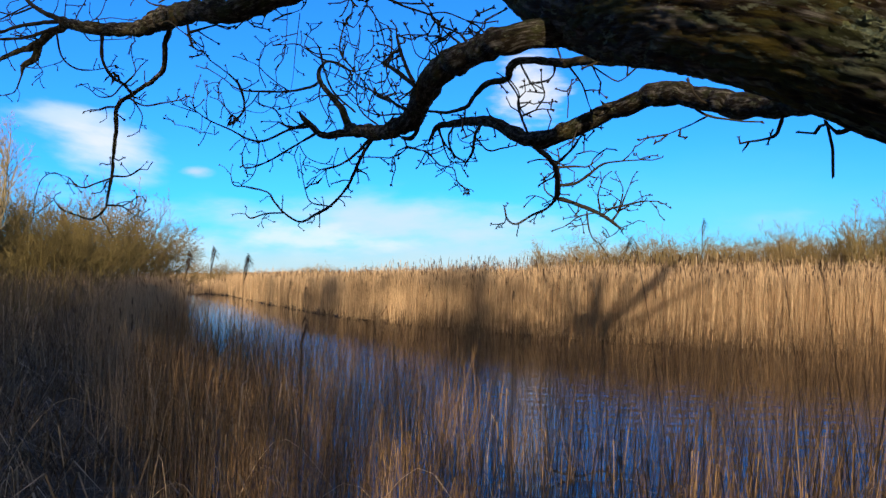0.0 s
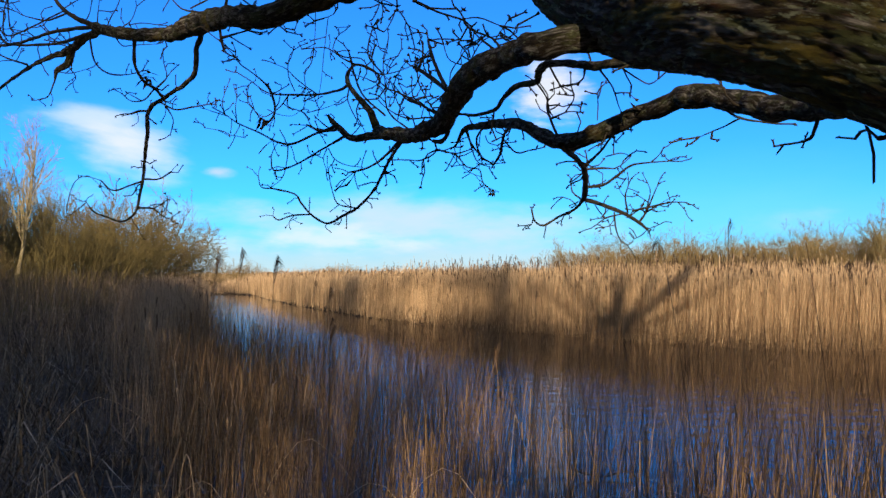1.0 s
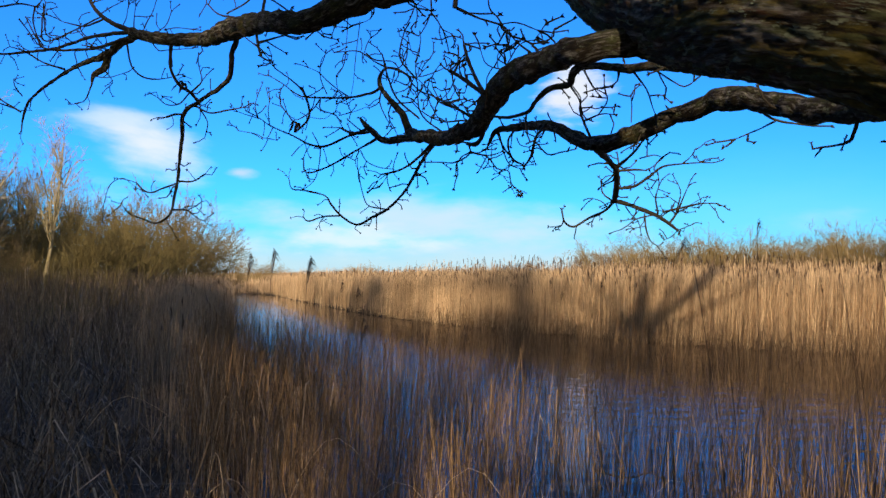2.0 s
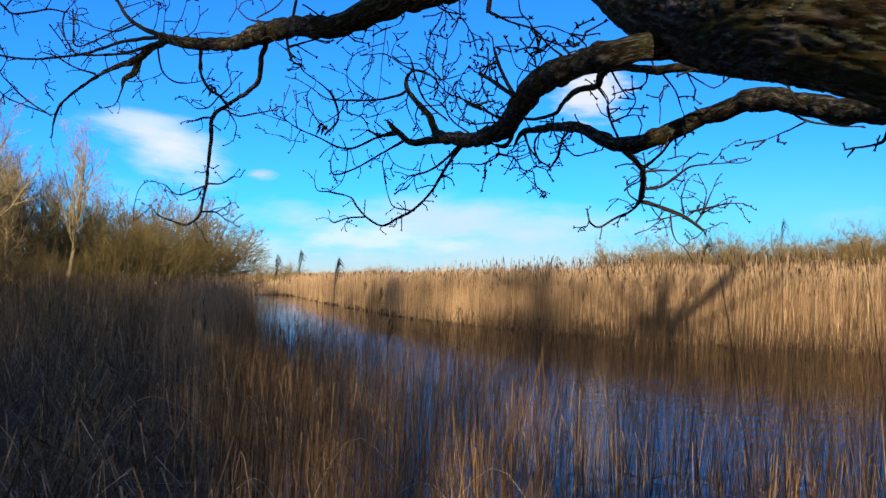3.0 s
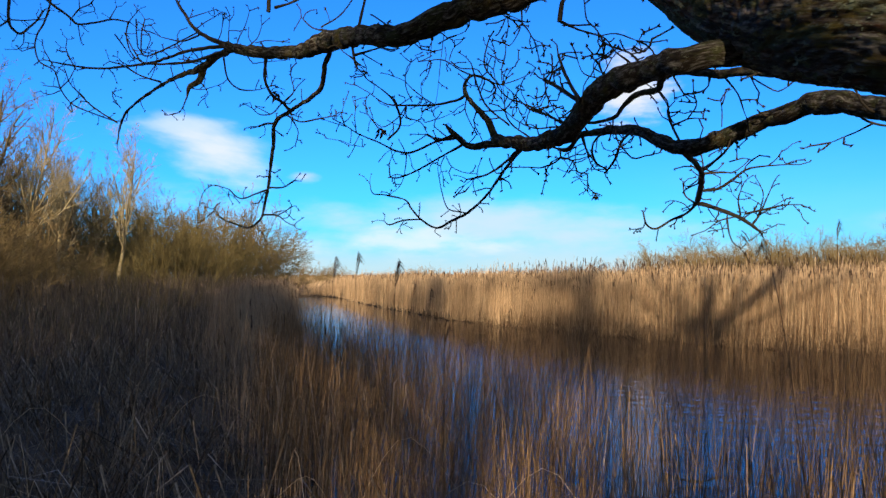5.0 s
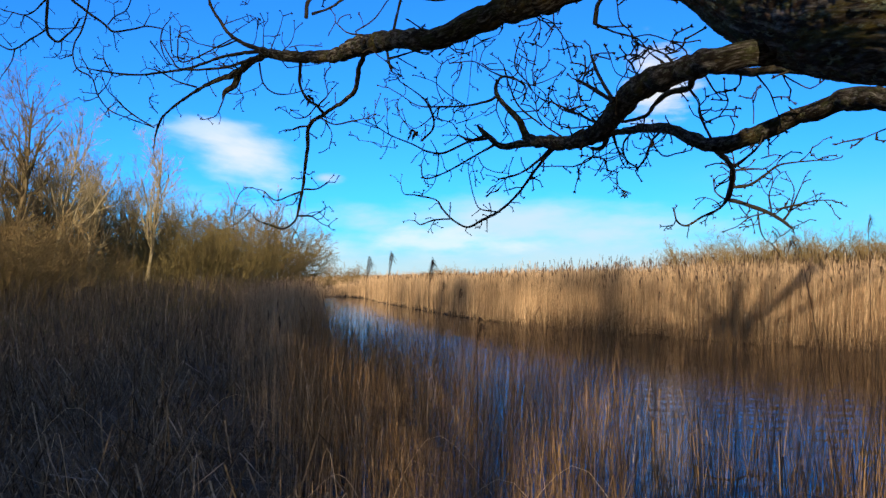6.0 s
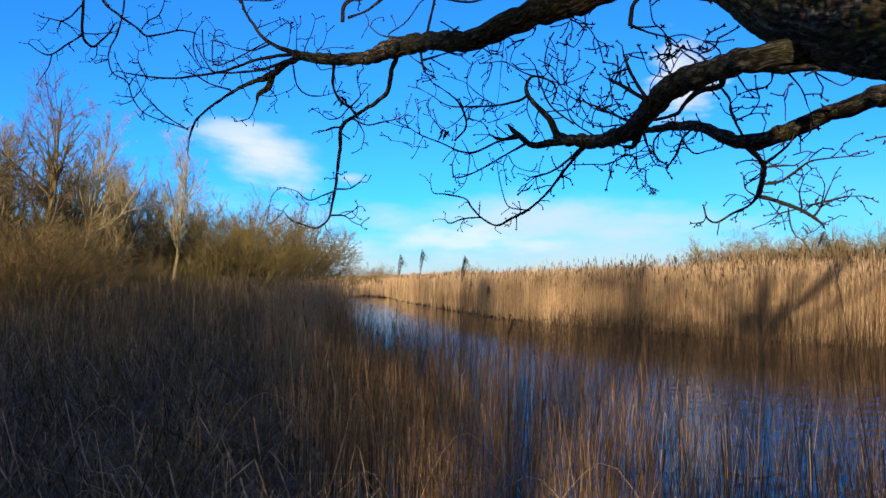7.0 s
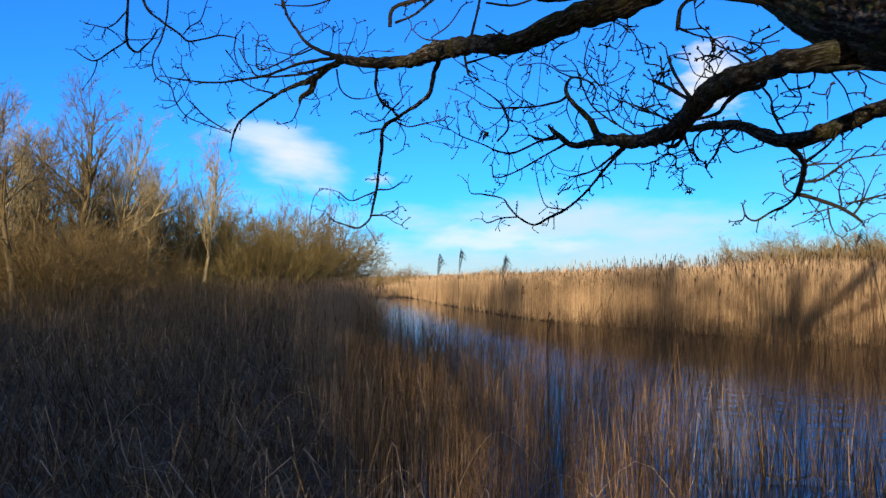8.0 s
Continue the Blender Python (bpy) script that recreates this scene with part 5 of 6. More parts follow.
spray([(-0.519, 2.099, 2.425, 0.0014), (-0.496, 2.117, 2.416, 0.0012), (-0.464, 2.135, 2.415, 0.0010), (-0.443, 2.152, 2.433, 0.0009)])
spray([(-0.413, 2.071, 2.410, 0.0014), (-0.374, 2.096, 2.426, 0.0011), (-0.342, 2.121, 2.445, 0.0009)])
spray([(-0.348, 2.073, 2.572, 0.0015), (-0.343, 2.094, 2.603, 0.0012), (-0.335, 2.116, 2.624, 0.0009)])
spray([(-0.338, 2.024, 2.558, 0.0021), (-0.315, 2.041, 2.544, 0.0018), (-0.273, 2.060, 2.544, 0.0015), (-0.260, 2.076, 2.529, 0.0012)])
spray([(-0.227, 2.028, 2.494, 0.0020), (-0.235, 2.042, 2.480, 0.0018), (-0.258, 2.053, 2.491, 0.0015), (-0.288, 2.064, 2.504, 0.0011)])
spray([(-0.216, 1.959, 2.478, 0.0017), (-0.182, 1.976, 2.488, 0.0015), (-0.140, 1.994, 2.510, 0.0012), (-0.122, 2.009, 2.530, 0.0010)])
spray([(-0.199, 1.860, 2.486, 0.0013), (-0.184, 1.881, 2.497, 0.0010), (-0.169, 1.902, 2.509, 0.0009)])
spray([(-0.192, 1.880, 2.511, 0.0013), (-0.209, 1.898, 2.522, 0.0010), (-0.218, 1.916, 2.548, 0.0009)])
spray([(-0.548, 2.129, 2.316, 0.0017), (-0.537, 2.152, 2.339, 0.0014), (-0.523, 2.176, 2.358, 0.0010)])
spray([(-0.467, 2.107, 2.338, 0.0019), (-0.473, 2.123, 2.299, 0.0016), (-0.488, 2.138, 2.255, 0.0013), (-0.521, 2.150, 2.229, 0.0010)])
spray([(-0.354, 2.050, 2.317, 0.0018), (-0.341, 2.067, 2.292, 0.0015), (-0.313, 2.084, 2.279, 0.0013), (-0.278, 2.103, 2.276, 0.0010)])
spray([(-0.359, 2.059, 2.317, 0.0015), (-0.372, 2.080, 2.296, 0.0012), (-0.368, 2.103, 2.272, 0.0009)])
spray([(-0.242, 1.933, 2.252, 0.0017), (-0.269, 1.951, 2.249, 0.0013), (-0.299, 1.969, 2.231, 0.0009)])
spray([(-0.267, 1.931, 2.247, 0.0014), (-0.287, 1.970, 2.227, 0.0009)])
spray([(-0.670, 2.243, 2.441, 0.0017), (-0.684, 2.264, 2.476, 0.0013), (-0.685, 2.287, 2.506, 0.0009)])
spray([(-0.631, 2.218, 2.415, 0.0017), (-0.640, 2.239, 2.462, 0.0013), (-0.642, 2.262, 2.491, 0.0009)])
spray([(-0.564, 2.205, 2.422, 0.0018), (-0.592, 2.224, 2.458, 0.0014), (-0.608, 2.245, 2.479, 0.0010)])
spray([(-0.662, 2.244, 2.436, 0.0017), (-0.708, 2.262, 2.452, 0.0013), (-0.739, 2.283, 2.465, 0.0009)])
spray([(-0.618, 2.209, 2.407, 0.0018), (-0.641, 2.224, 2.379, 0.0015), (-0.672, 2.235, 2.393, 0.0013), (-0.724, 2.245, 2.404, 0.0010)])
spray([(-0.637, 2.208, 2.377, 0.0015), (-0.621, 2.257, 2.379, 0.0009)])
spray([(-0.100, 1.362, 2.346, 0.0019), (-0.085, 1.378, 2.367, 0.0015), (-0.073, 1.393, 2.387, 0.0010)])
spray([(-0.098, 1.422, 2.360, 0.0015), (-0.095, 1.433, 2.336, 0.0013), (-0.085, 1.445, 2.318, 0.0011), (-0.073, 1.457, 2.298, 0.0009)])
spray([(-0.093, 1.443, 2.354, 0.0015), (-0.106, 1.458, 2.332, 0.0011), (-0.124, 1.471, 2.319, 0.0009)])
spray([(-0.131, 1.620, 2.352, 0.0013), (-0.145, 1.635, 2.382, 0.0010), (-0.149, 1.651, 2.403, 0.0009)])
spray([(-0.134, 1.620, 2.353, 0.0011), (-0.140, 1.637, 2.341, 0.0009), (-0.149, 1.653, 2.347, 0.0009)])
spray([(-0.054, 1.480, 2.283, 0.0017), (-0.086, 1.483, 2.286, 0.0016), (-0.112, 1.486, 2.284, 0.0014), (-0.138, 1.489, 2.293, 0.0013), (-0.160, 1.492, 2.308, 0.0011), (-0.174, 1.497, 2.323, 0.0010)])
spray([(-0.096, 1.525, 2.292, 0.0012), (-0.093, 1.541, 2.310, 0.0010), (-0.090, 1.557, 2.328, 0.0009)])
spray([(-0.166, 1.637, 2.336, 0.0012), (-0.164, 1.654, 2.357, 0.0010), (-0.157, 1.672, 2.370, 0.0009)])
spray([(0.016, 1.215, 2.311, 0.0015), (-0.007, 1.219, 2.313, 0.0013), (-0.029, 1.223, 2.318, 0.0012), (-0.041, 1.227, 2.328, 0.0010), (-0.047, 1.233, 2.349, 0.0009)])
spray([(-0.027, 1.230, 2.319, 0.0012), (-0.017, 1.244, 2.340, 0.0009), (-0.011, 1.257, 2.350, 0.0009)])
spray([(-0.012, 1.212, 2.311, 0.0012), (-0.003, 1.219, 2.328, 0.0011), (0.006, 1.226, 2.346, 0.0010), (0.018, 1.233, 2.358, 0.0009), (0.038, 1.241, 2.364, 0.0009)])
spray([(-0.001, 1.222, 2.332, 0.0010), (-0.002, 1.235, 2.346, 0.0009), (-0.004, 1.247, 2.359, 0.0009)])
spray([(-0.028, 1.230, 2.320, 0.0011), (-0.037, 1.242, 2.307, 0.0009), (-0.038, 1.256, 2.293, 0.0009)])
spray([(-0.020, 1.241, 2.321, 0.0009), (-0.021, 1.253, 2.342, 0.0009), (-0.017, 1.266, 2.354, 0.0009)])
spray([(0.029, 1.145, 2.334, 0.0012), (0.038, 1.158, 2.350, 0.0009), (0.048, 1.170, 2.368, 0.0009)])
spray([(-0.009, 1.886, 2.336, 0.0021), (0.003, 1.902, 2.289, 0.0018), (0.017, 1.917, 2.262, 0.0015), (0.042, 1.933, 2.254, 0.0012)])
spray([(0.033, 1.891, 2.320, 0.0016), (0.041, 1.912, 2.307, 0.0013), (0.062, 1.934, 2.304, 0.0009)])
spray([(0.468, 2.235, 2.164, 0.0017), (0.509, 2.261, 2.189, 0.0014), (0.556, 2.288, 2.215, 0.0010)])
spray([(0.477, 2.235, 2.195, 0.0016), (0.468, 2.256, 2.207, 0.0012), (0.461, 2.278, 2.217, 0.0009)])
spray([(0.477, 2.257, 2.123, 0.0017), (0.506, 2.283, 2.133, 0.0014), (0.524, 2.308, 2.139, 0.0010)])
spray([(0.480, 2.258, 2.123, 0.0017), (0.470, 2.280, 2.109, 0.0014), (0.454, 2.301, 2.100, 0.0010)])
spray([(0.325, 2.159, 2.181, 0.0018), (0.344, 2.183, 2.161, 0.0014), (0.365, 2.208, 2.148, 0.0010)])
spray([(0.275, 2.123, 2.173, 0.0021), (0.261, 2.143, 2.193, 0.0016), (0.241, 2.162, 2.203, 0.0012)])
spray([(0.165, 2.182, 2.146, 0.0017), (0.163, 2.205, 2.135, 0.0013), (0.156, 2.227, 2.130, 0.0010)])
spray([(0.408, 2.187, 2.204, 0.0017), (0.401, 2.208, 2.219, 0.0013), (0.400, 2.229, 2.232, 0.0010)])
spray([(-0.145, 1.511, 2.589, 0.0027), (-0.143, 1.528, 2.551, 0.0021), (-0.142, 1.546, 2.504, 0.0015)])
spray([(-0.141, 1.514, 2.496, 0.0016), (-0.128, 1.527, 2.482, 0.0014), (-0.120, 1.538, 2.470, 0.0012), (-0.105, 1.551, 2.466, 0.0009)])
spray([(-0.122, 1.517, 2.468, 0.0013), (-0.112, 1.550, 2.459, 0.0009)])
spray([(-0.141, 1.514, 2.498, 0.0013), (-0.159, 1.528, 2.512, 0.0010), (-0.180, 1.541, 2.524, 0.0009)])
spray([(-0.141, 1.513, 2.520, 0.0012), (-0.130, 1.530, 2.531, 0.0010), (-0.125, 1.546, 2.543, 0.0009)])
spray([(-0.144, 1.514, 2.487, 0.0014), (-0.153, 1.524, 2.471, 0.0012), (-0.166, 1.534, 2.457, 0.0010), (-0.178, 1.543, 2.468, 0.0009)])
spray([(-0.145, 1.512, 2.527, 0.0012), (-0.164, 1.527, 2.519, 0.0010), (-0.175, 1.542, 2.513, 0.0009)])
spray([(-0.241, 1.383, 2.471, 0.0013), (-0.236, 1.394, 2.459, 0.0011), (-0.241, 1.404, 2.450, 0.0009), (-0.258, 1.412, 2.446, 0.0009)])
spray([(-0.329, 1.375, 2.436, 0.0011), (-0.323, 1.390, 2.428, 0.0009), (-0.322, 1.406, 2.422, 0.0009)])
spray([(-0.556, 1.620, 2.489, 0.0016), (-0.541, 1.630, 2.499, 0.0014), (-0.525, 1.641, 2.486, 0.0012), (-0.509, 1.652, 2.474, 0.0011), (-0.485, 1.664, 2.450, 0.0009)])
spray([(-0.885, 2.034, 2.594, 0.0018), (-0.875, 2.050, 2.578, 0.0016), (-0.858, 2.066, 2.584, 0.0013), (-0.802, 2.087, 2.593, 0.0010)])
spray([(-1.106, 2.162, 2.544, 0.0018), (-1.076, 2.189, 2.544, 0.0014), (-1.042, 2.216, 2.561, 0.0010)])
spray([(-1.074, 2.165, 2.563, 0.0018), (-1.060, 2.191, 2.536, 0.0014), (-1.078, 2.213, 2.525, 0.0010)])
spray([(-0.970, 2.173, 2.658, 0.0020), (-0.965, 2.188, 2.694, 0.0017), (-0.954, 2.204, 2.731, 0.0014), (-0.947, 2.219, 2.777, 0.0011)])
spray([(-1.006, 2.119, 2.657, 0.0019), (-1.002, 2.141, 2.690, 0.0015), (-1.005, 2.163, 2.737, 0.0011)])
spray([(-0.972, 2.123, 2.660, 0.0018), (-0.980, 2.144, 2.698, 0.0014), (-0.986, 2.165, 2.733, 0.0010)])
spray([(-1.128, 2.254, 2.739, 0.0021), (-1.108, 2.280, 2.768, 0.0016), (-1.091, 2.306, 2.791, 0.0012)])
spray([(-1.148, 2.251, 2.773, 0.0019), (-1.108, 2.279, 2.797, 0.0015), (-1.085, 2.306, 2.815, 0.0011)])
spray([(-0.949, 2.225, 2.678, 0.0019), (-0.933, 2.250, 2.708, 0.0015), (-0.929, 2.273, 2.751, 0.0010)])
spray([(-0.932, 2.227, 2.685, 0.0017), (-0.908, 2.253, 2.698, 0.0013), (-0.887, 2.279, 2.703, 0.0010)])
spray([(0.034, 1.491, 2.243, 0.0018), (0.051, 1.508, 2.253, 0.0014), (0.069, 1.525, 2.271, 0.0010)])
spray([(0.229, 1.462, 2.235, 0.0014), (0.240, 1.477, 2.259, 0.0011), (0.250, 1.493, 2.270, 0.0009)])
spray([(0.219, 1.460, 2.275, 0.0013), (0.223, 1.474, 2.306, 0.0010), (0.224, 1.489, 2.328, 0.0009)])
spray([(0.243, 1.514, 2.218, 0.0015), (0.273, 1.533, 2.227, 0.0012), (0.292, 1.551, 2.225, 0.0009)])
spray([(-2.214, 2.974, 3.345, 0.0072), (-2.228, 2.987, 3.183, 0.0068), (-2.242, 2.999, 3.043, 0.0063), (-2.227, 3.013, 3.003, 0.0059), (-2.207, 3.027, 2.993, 0.0054), (-2.180, 3.041, 3.022, 0.0050), (-2.156, 3.055, 3.053, 0.0045), (-2.135, 3.067, 3.099, 0.0040)])
spray([(-2.230, 2.981, 3.032, 0.0045), (-2.290, 2.989, 3.007, 0.0040), (-2.380, 2.992, 2.963, 0.0035), (-2.438, 2.998, 2.976, 0.0030), (-2.501, 3.003, 3.020, 0.0025)])
spray([(-2.358, 2.960, 2.951, 0.0032), (-2.397, 2.990, 2.906, 0.0025), (-2.457, 3.017, 2.862, 0.0018)])
spray([(-2.371, 2.958, 2.963, 0.0027), (-2.458, 3.011, 3.032, 0.0015)])
spray([(-2.225, 2.982, 3.037, 0.0034), (-2.182, 3.025, 3.046, 0.0026), (-2.131, 3.069, 3.065, 0.0019)])
spray([(-2.227, 2.977, 3.160, 0.0041), (-2.288, 2.986, 3.115, 0.0036), (-2.339, 2.994, 3.104, 0.0032), (-2.404, 3.000, 3.122, 0.0027), (-2.446, 3.010, 3.133, 0.0023)])
spray([(-2.317, 2.963, 3.093, 0.0034), (-2.299, 3.003, 3.077, 0.0026), (-2.291, 3.040, 3.053, 0.0019)])
spray([(-2.364, 2.954, 3.103, 0.0027), (-2.440, 3.012, 3.080, 0.0015)])
spray([(-2.317, 2.963, 3.091, 0.0027), (-2.381, 3.024, 3.064, 0.0015)])
spray([(-2.238, 3.072, 3.322, 0.0065), (-2.199, 3.093, 3.203, 0.0061), (-2.141, 3.116, 3.149, 0.0057), (-2.068, 3.142, 3.092, 0.0053), (-2.037, 3.158, 3.065, 0.0049), (-1.969, 3.181, 3.077, 0.0045), (-1.906, 3.202, 3.093, 0.0041), (-1.845, 3.224, 3.085, 0.0036)])
spray([(-1.939, 2.827, 3.154, 0.0040), (-1.953, 2.833, 3.067, 0.0039), (-1.981, 2.838, 2.980, 0.0037), (-2.014, 2.840, 2.926, 0.0035), (-2.026, 2.846, 2.883, 0.0033), (-2.013, 2.857, 2.828, 0.0032), (-1.962, 2.874, 2.794, 0.0030), (-1.944, 2.886, 2.728, 0.0028), (-1.904, 2.902, 2.671, 0.0026), (-1.830, 2.923, 2.637, 0.0024), (-1.762, 2.943, 2.612, 0.0023)])
spray([(-2.011, 2.822, 2.876, 0.0026), (-2.098, 2.874, 2.876, 0.0014)])
spray([(-1.940, 2.838, 2.796, 0.0028), (-1.990, 2.860, 2.861, 0.0022), (-2.019, 2.888, 2.893, 0.0016)])
spray([(-1.810, 2.761, 2.771, 0.0029), (-1.858, 2.782, 2.845, 0.0023), (-1.874, 2.810, 2.897, 0.0016)])
spray([(-1.841, 2.753, 2.832, 0.0025), (-1.903, 2.806, 2.854, 0.0014)])
spray([(-2.039, 3.116, 3.082, 0.0039), (-2.022, 3.142, 3.124, 0.0034), (-1.985, 3.172, 3.162, 0.0028), (-1.964, 3.197, 3.257, 0.0022)])
spray([(-2.010, 3.120, 3.116, 0.0026), (-2.051, 3.183, 3.196, 0.0014)])
spray([(-1.961, 3.128, 3.140, 0.0026), (-1.968, 3.164, 3.121, 0.0020), (-2.028, 3.190, 3.121, 0.0014)])
spray([(-2.016, 3.121, 3.053, 0.0028), (-2.047, 3.190, 3.014, 0.0016)])
spray([(-1.891, 3.143, 3.073, 0.0028), (-1.898, 3.212, 3.149, 0.0016)])
spray([(-1.718, 2.973, 3.005, 0.0035), (-1.737, 2.994, 2.961, 0.0030), (-1.735, 3.019, 2.909, 0.0025), (-1.723, 3.045, 2.879, 0.0020)])
spray([(-1.765, 3.065, 3.035, 0.0027), (-1.761, 3.135, 3.103, 0.0015)])
spray([(-1.688, 2.978, 3.018, 0.0031), (-1.696, 3.002, 2.948, 0.0026), (-1.700, 3.025, 2.913, 0.0022), (-1.676, 3.053, 2.902, 0.0017)])
spray([(-1.669, 2.782, 2.899, 0.0029), (-1.653, 2.819, 2.863, 0.0023), (-1.642, 2.854, 2.832, 0.0016)])
spray([(-1.865, 2.753, 2.696, 0.0029), (-1.849, 2.787, 2.739, 0.0023), (-1.848, 2.818, 2.782, 0.0016)])
spray([(-2.170, 2.993, 2.984, 0.0027), (-2.196, 3.025, 2.951, 0.0021), (-2.241, 3.053, 2.936, 0.0015)])
spray([(-1.919, 2.844, 2.711, 0.0026), (-1.971, 2.869, 2.705, 0.0020), (-2.021, 2.893, 2.715, 0.0014)])
spray([(-1.926, 2.843, 2.724, 0.0026), (-2.011, 2.894, 2.744, 0.0014)])
spray([(-1.883, 2.852, 2.665, 0.0026), (-1.894, 2.885, 2.638, 0.0020), (-1.927, 2.912, 2.656, 0.0014)])
spray([(-1.883, 2.852, 2.665, 0.0026), (-1.877, 2.919, 2.706, 0.0014)])
spray([(-1.501, 2.518, 2.568, 0.0024), (-1.538, 2.540, 2.604, 0.0019), (-1.557, 2.565, 2.634, 0.0014)])
spray([(-1.105, 1.876, 2.631, 0.0018), (-1.092, 1.902, 2.614, 0.0014), (-1.114, 1.921, 2.583, 0.0010)])


def lichen(at, size, count):
    """A crust of small curled grey-green lobes on the bark, set on the nearest wood."""
    at = Vector(at) - Vector(OAK_AT)
    best = None
    for o in oak.children:
        if o.name.split(".")[0] in ("limb", "branch"):
            ok, p, nrm, _ = o.closest_point_on_mesh(at)
            if ok and (best is None or (p - at).length < best[0]):
                best = ((p - at).length, p, nrm, o)
    _, p, nrm, wood = best
    u = nrm.orthogonal().normalized()
    w = nrm.cross(u)
    v, f = [], []
    for _ in range(count * 3):
        g = rng.standard_normal(2) * size * 0.55
        ok, c, cn, _ = wood.closest_point_on_mesh(p + u * g[0] + w * g[1])
        c = np.array(c + cn * 0.0008)
        cn = np.array(cn) + rng.standard_normal(3) * 0.35
        cn /= np.linalg.norm(cn)
        a = np.cross(cn, rng.standard_normal(3))
        a /= np.linalg.norm(a)
        b = np.cross(cn, a)
        r = size * (0.06 + 0.10 * rng.random())
        k = len(v)
        v.append(c)
        for j in range(7):
            t = j * 2 * math.pi / 7
            q = r * (0.65 + 0.6 * rng.random())
            v.append(c + (a * math.cos(t) + b * math.sin(t)) * q + cn * q * (0.1 + 0.6 * rng.random()))
        f += [(k, k + 1 + j, k + 1 + (j + 1) % 7) for j in range(7)]
    under("lichen", mesh_of("lichen", np.array(v), [np.array(f)], LICHEN), oak, "tuft of curled grey-green lichen")["kind"] = "stuff"


lichen((0.250, 0.496, 2.154), 0.022, 80)
lichen((0.239, 0.496, 2.137), 0.016, 50)
lichen((0.256, 0.486, 2.141), 0.020, 60)
lichen((0.242, 0.515, 2.166), 0.014, 40)
lichen((0.192, 0.565, 2.184), 0.009, 22)
lichen((0.144, 0.654, 2.213), 0.008, 18)
lichen((0.092, 0.892, 2.291), 0.012, 30)
lichen((0.341, 1.262, 2.290), 0.016, 50)
lichen((0.324, 1.262, 2.282), 0.014, 40)
lichen((0.282, 1.372, 2.281), 0.009, 26)
lichen((0.252, 1.442, 2.280), 0.008, 22)
lichen((0.269, 1.402, 2.282), 0.008, 22)
lichen((0.068, 0.626, 2.223), 0.016, 40)
lichen((0.053, 0.643, 2.241), 0.014, 34)
lichen((0.050, 0.744, 2.248), 0.010, 24)
lichen((0.052, 0.703, 2.265), 0.013, 30)
lichen((0.069, 0.607, 2.186), 0.012, 26)
for step in range(26):
    k = 0.02 + 0.95 * rng.random()
    side = 0.14 * rng.random() - 0.05
    lichen((0.36 - 0.28 * k + 0.05 * side, 0.44 + 0.42 * k * k - 0.02, 2.10 + 0.22 * k + side * 0.7), 0.006 + 0.009 * rng.random() ** 2, 14)

for step in range(22):
    k = rng.random()
    lichen((0.20 - 0.14 * k + 0.02 * rng.standard_normal(), 0.74 + 0.38 * k, 2.20 + 0.22 * k + 0.06 * rng.standard_normal()), 0.008 + 0.010 * rng.random(), 16)


def leaf_cluster(at):
    """A few shrivelled leaves left hanging at a twig's end."""
    st = Stalks()
    n = 14
    root = np.array(at) - OAK_AT + rng.standard_normal((n, 3)) * 0.007
    st.blades(root, level(n), 0.012 + 0.012 * rng.random(n), 0.007 + 0.004 * rng.random(n), 0.2 - 0.8 * rng.random(n), 0.8 * rng.random(n))
    under("dead_leaves", st.mesh("dead_leaves", LEAF), oak, "shrivelled dark leaf cluster")["kind"] = "stuff"


leaf_cluster((0.086, 3.054, 2.302))
leaf_cluster((-0.550, 2.176, 2.412))
leaf_cluster((-0.808, 2.045, 2.500))

under("twig_work", twig_wood.mesh("twigs", TWIG), oak, "fine crooked bare twigs")["kind"] = "stuff"
under("bud_work", buds.mesh("buds", TWIG), oak, "small brown clustered buds")["kind"] = "stuff"
trunk = Tubes()
trunk.add(np.array([(1.2, 0.0, 0.1), (1.18, 0.02, 0.8), (1.12, 0.08, 1.5), (1.1, 0.0, 2.6), (1.2, -0.3, 4.0), (1.1, -0.5, 6.0), (1.2, -0.6, 8.0)]) - OAK_AT, [0.34, 0.27, 0.24, 0.20, 0.17, 0.11, 0.03], 24, 0.03)
under("trunk", trunk.mesh("trunk", BARK), oak, "stout furrowed trunk")


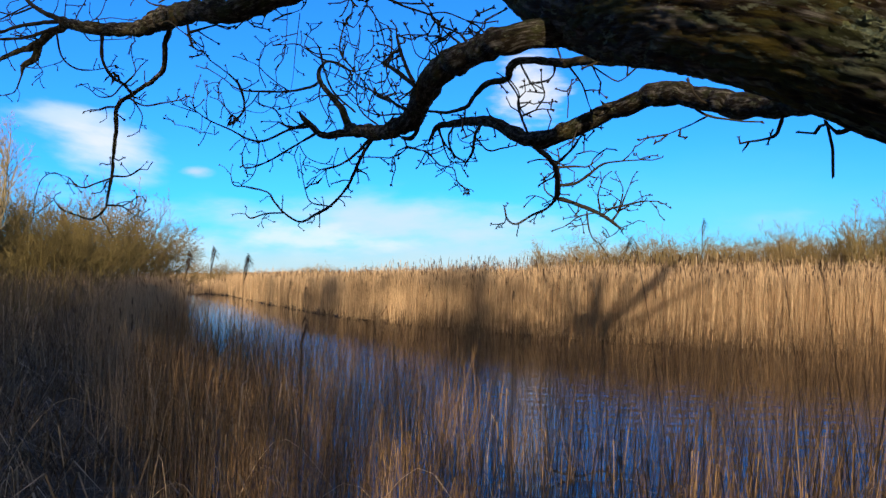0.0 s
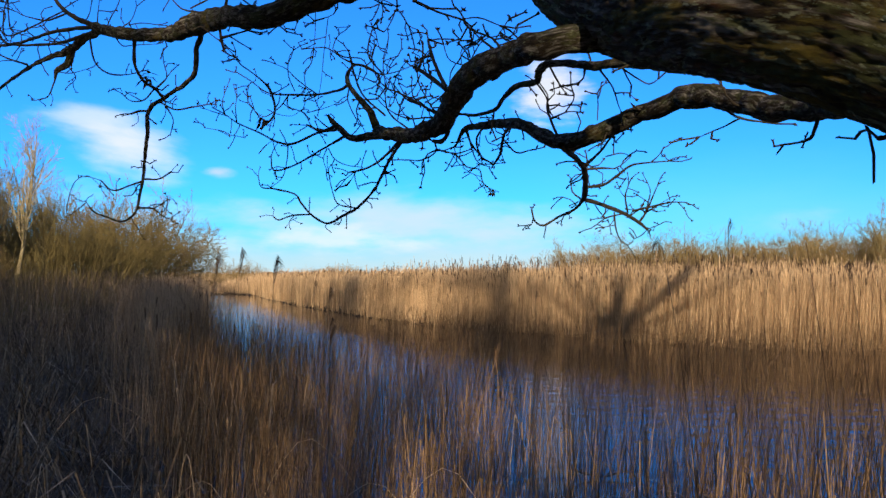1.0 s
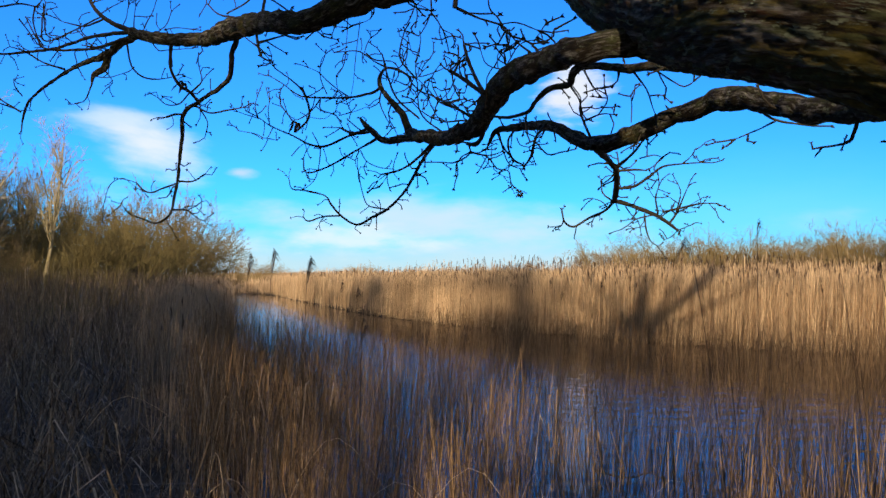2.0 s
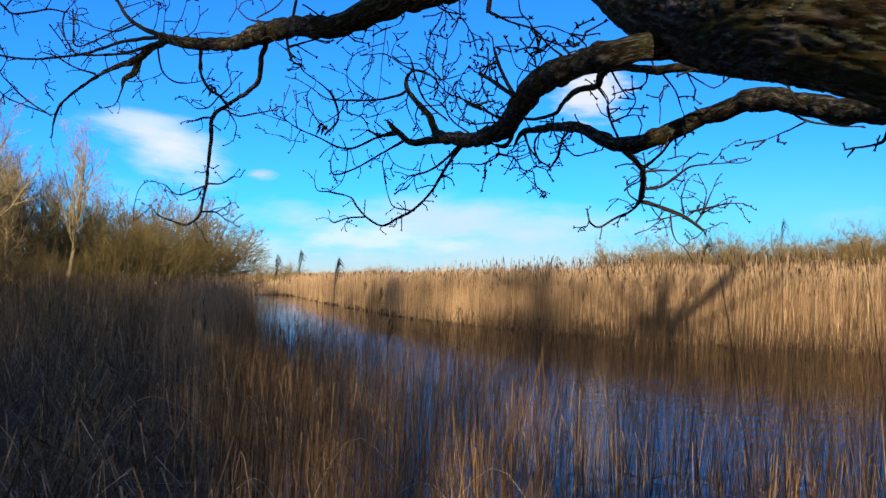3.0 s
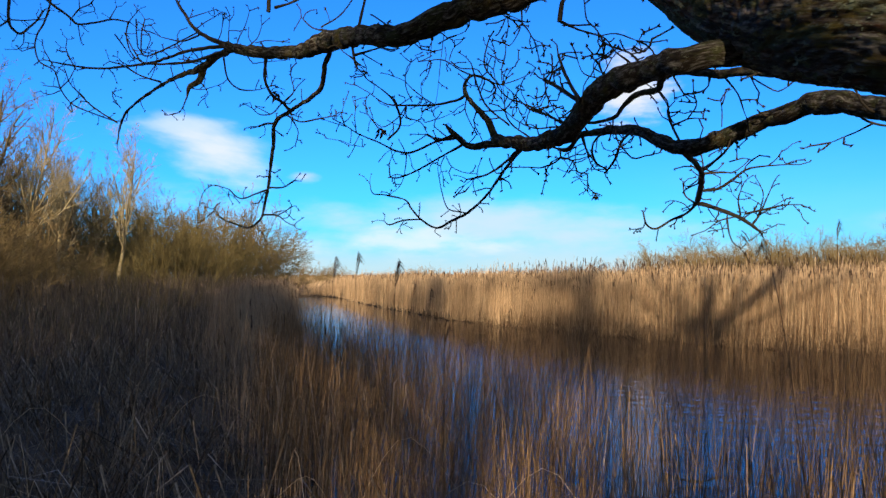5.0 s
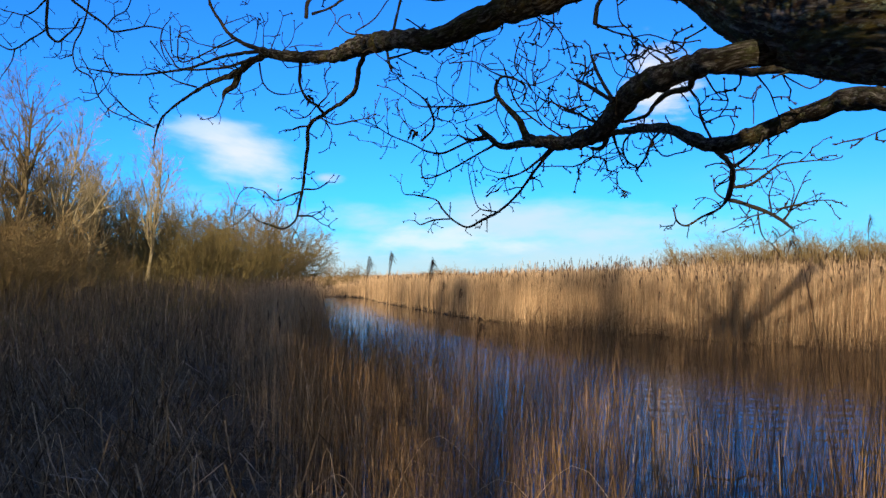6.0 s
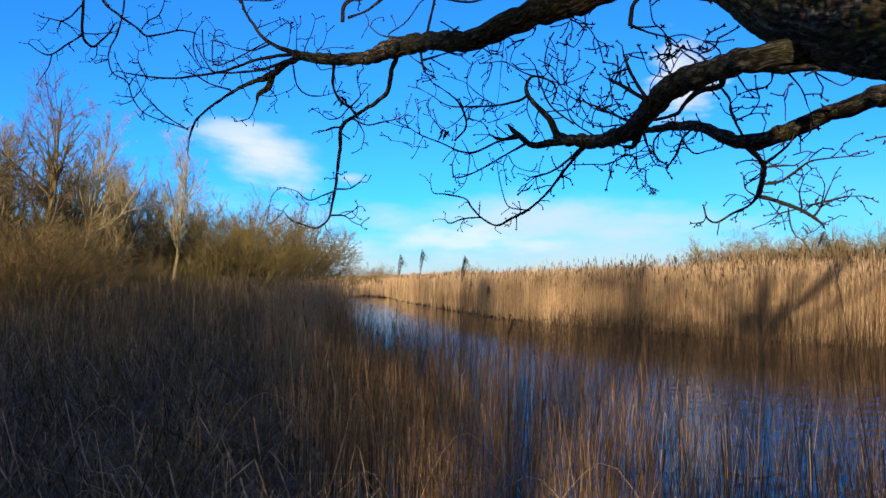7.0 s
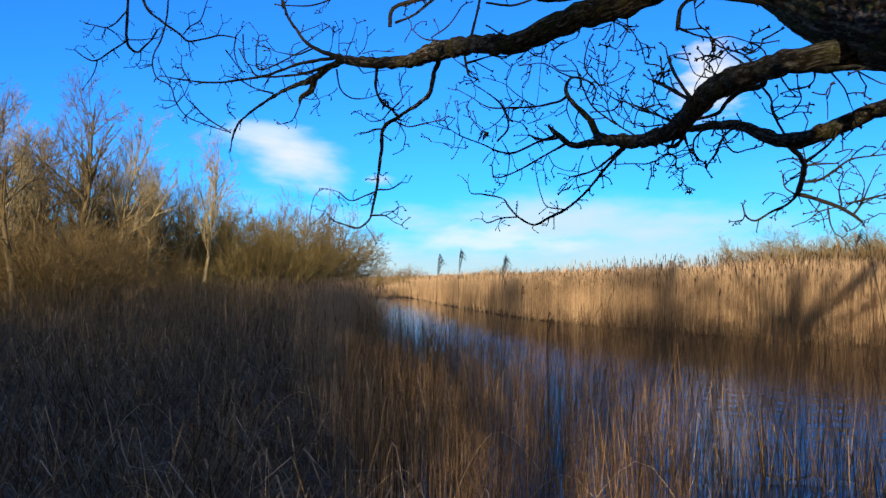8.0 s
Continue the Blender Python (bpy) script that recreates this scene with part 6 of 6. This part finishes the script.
# ---- single reeds that stand out, and broken stalks ----
def reed_stalk(at, top, lean, heads):
    """One tall dead reed: stem, leaves and a dark drooping plume."""
    z = max(float(lie(*at)), -0.3)
    ob = thing("reed_stalk", "single tall dead reed with a dark plume" if heads else "single tall bare dead reed", "reed", (*at, z), "tall reeds")
    h = top - z
    s = np.linspace(0, 1, 9)
    path = np.stack([lean[0] * s ** 2, lean[1] * s ** 2, h * s], -1)
    t = Tubes()
    t.add(path, (0.0024 if at[0] > -0.45 else 0.0013) * (1 - 0.5 * s), 5)
    under("stem", t.mesh("stem", PLUME), ob)
    for k in rng.choice(np.arange(3, 8), 2, replace=False):
        b = Stalks()
        b.blades(path[k][None], level(1), np.array([0.05 + 0.05 * rng.random()]), np.array([0.004]), np.array([1.6]), np.array([0.8 * rng.random()]))
        under("leaf", b.mesh("leaf", STRAW_BROWN_DIM), ob)
    if heads:
        p = Stalks()
        n = 20
        side = np.sign(lean[0] if lean[0] else 1) * (1.6 if heads > 1 else 0.7)
        way = level(n) * 0.45 + np.array([side, 0.0])
        way /= np.linalg.norm(way, axis=1)[:, None]
        up = rng.random(n)
        root = path[-1] + np.stack([0 * up, 0 * up, -0.05 + 0.06 * up], -1)
        p.blades(root, way, (0.040 - 0.022 * up) * (2.0 if heads > 1 else 1.0), (0.0014 + 0.0016 * rng.random(n)) * (1.6 if heads > 1 else 1.0), (1.1 if heads == 1 else 0.5) + 0.4 * rng.random(n), 0.5 + (1.2 if heads > 1 else 0.4) * rng.random(n))
        under("plume", p.mesh("plume", PLUME), ob, "dark feathery plume")


def bent_reed(at, height, reach, turn, droop):
    """A broken reed that arches over."""
    z = max(float(lie(*at)), -0.3)
    ob = thing("bent_reed", "pale broken reed stalk arching over the bank", "reed", (*at, z), "broken reeds")
    s = np.linspace(0, 1, 12)
    a = radians(turn)
    out = reach * s ** 1.3
    up = height * np.sin(np.minimum(s * 2.2, math.pi / 2)) - droop * np.maximum(s - 0.55, 0) ** 1.6
    t = Tubes()
    t.add(np.stack([math.cos(a) * out, math.sin(a) * out, up - 0.05], -1), 0.0016 - 0.0008 * s, 5)
    under("stem", t.mesh("stem", STRAW), ob)


reed_stalk((-0.40, 2.31), 1.85, (0.01, 0.00), 1)
reed_stalk((-0.51, 2.01), 2.02, (0.03, 0.00), 1)
reed_stalk((-0.73, 2.48), 2.05, (0.04, 0.00), 1)
reed_stalk((-0.81, 2.47), 2.04, (0.05, 0.00), 1)
reed_stalk((0.91, 3.20), 2.11, (-0.16, 0.03), 2)
reed_stalk((1.08, 3.47), 2.20, (0.00, 0.00), 1)
reed_stalk((-0.73, 4.09), 1.91, (0.05, 0.00), 1)
reed_stalk((0.93, 7.08), 1.91, (0.00, 0.00), 1)
reed_stalk((1.64, 3.30), 2.02, (-0.14, 0.00), 1)
reed_stalk((1.56, 3.50), 2.14, (-0.15, 0.00), 0)
reed_stalk((-0.93, 4.50), 1.94, (0.10, 0.00), 1)
reed_stalk((0.50, 6.01), 1.85, (0.00, 0.00), 1)
reed_stalk((1.56, 9.00), 1.97, (0.00, 0.00), 0)
for _ in range(44):
    x, y = -3.4 + 6.2 * rng.random(), 3.0 + 3.0 * rng.random()
    bent_reed((x, y), 0.5 + 0.6 * rng.random(), 0.3 + 0.9 * rng.random(), 360 * rng.random(), 0.5 + 2.5 * rng.random())


def fallen_stick(at, points):
    """A bent dead stick caught in the reeds just over the water."""
    ob = thing("fallen_stick", "dark bent dead stick caught among the water reeds", "stick", at)
    c = smooth_path([(*p, 0.012 - 0.0012 * k) for k, p in enumerate(points)], 0.03)
    t = Tubes()
    t.add(c[:, :3], c[:, 3], 6, 0.06)
    under("stem", t.mesh("stem", TWIG), ob)
    spur = Tubes()
    spur.add([points[2], (points[2][0] + 0.05, points[2][1] - 0.03, points[2][2] + 0.07)], [0.006, 0.003], 5)
    under("spur", spur.mesh("spur", TWIG), ob)


fallen_stick((1.030, 8.243, 0.091), [(0.000, 0.000, 0.000), (0.161, -0.020, -0.050), (0.337, -0.039, -0.062), (0.522, -0.006, -0.022), (0.626, -0.037, -0.070), (0.664, -0.078, -0.143)])
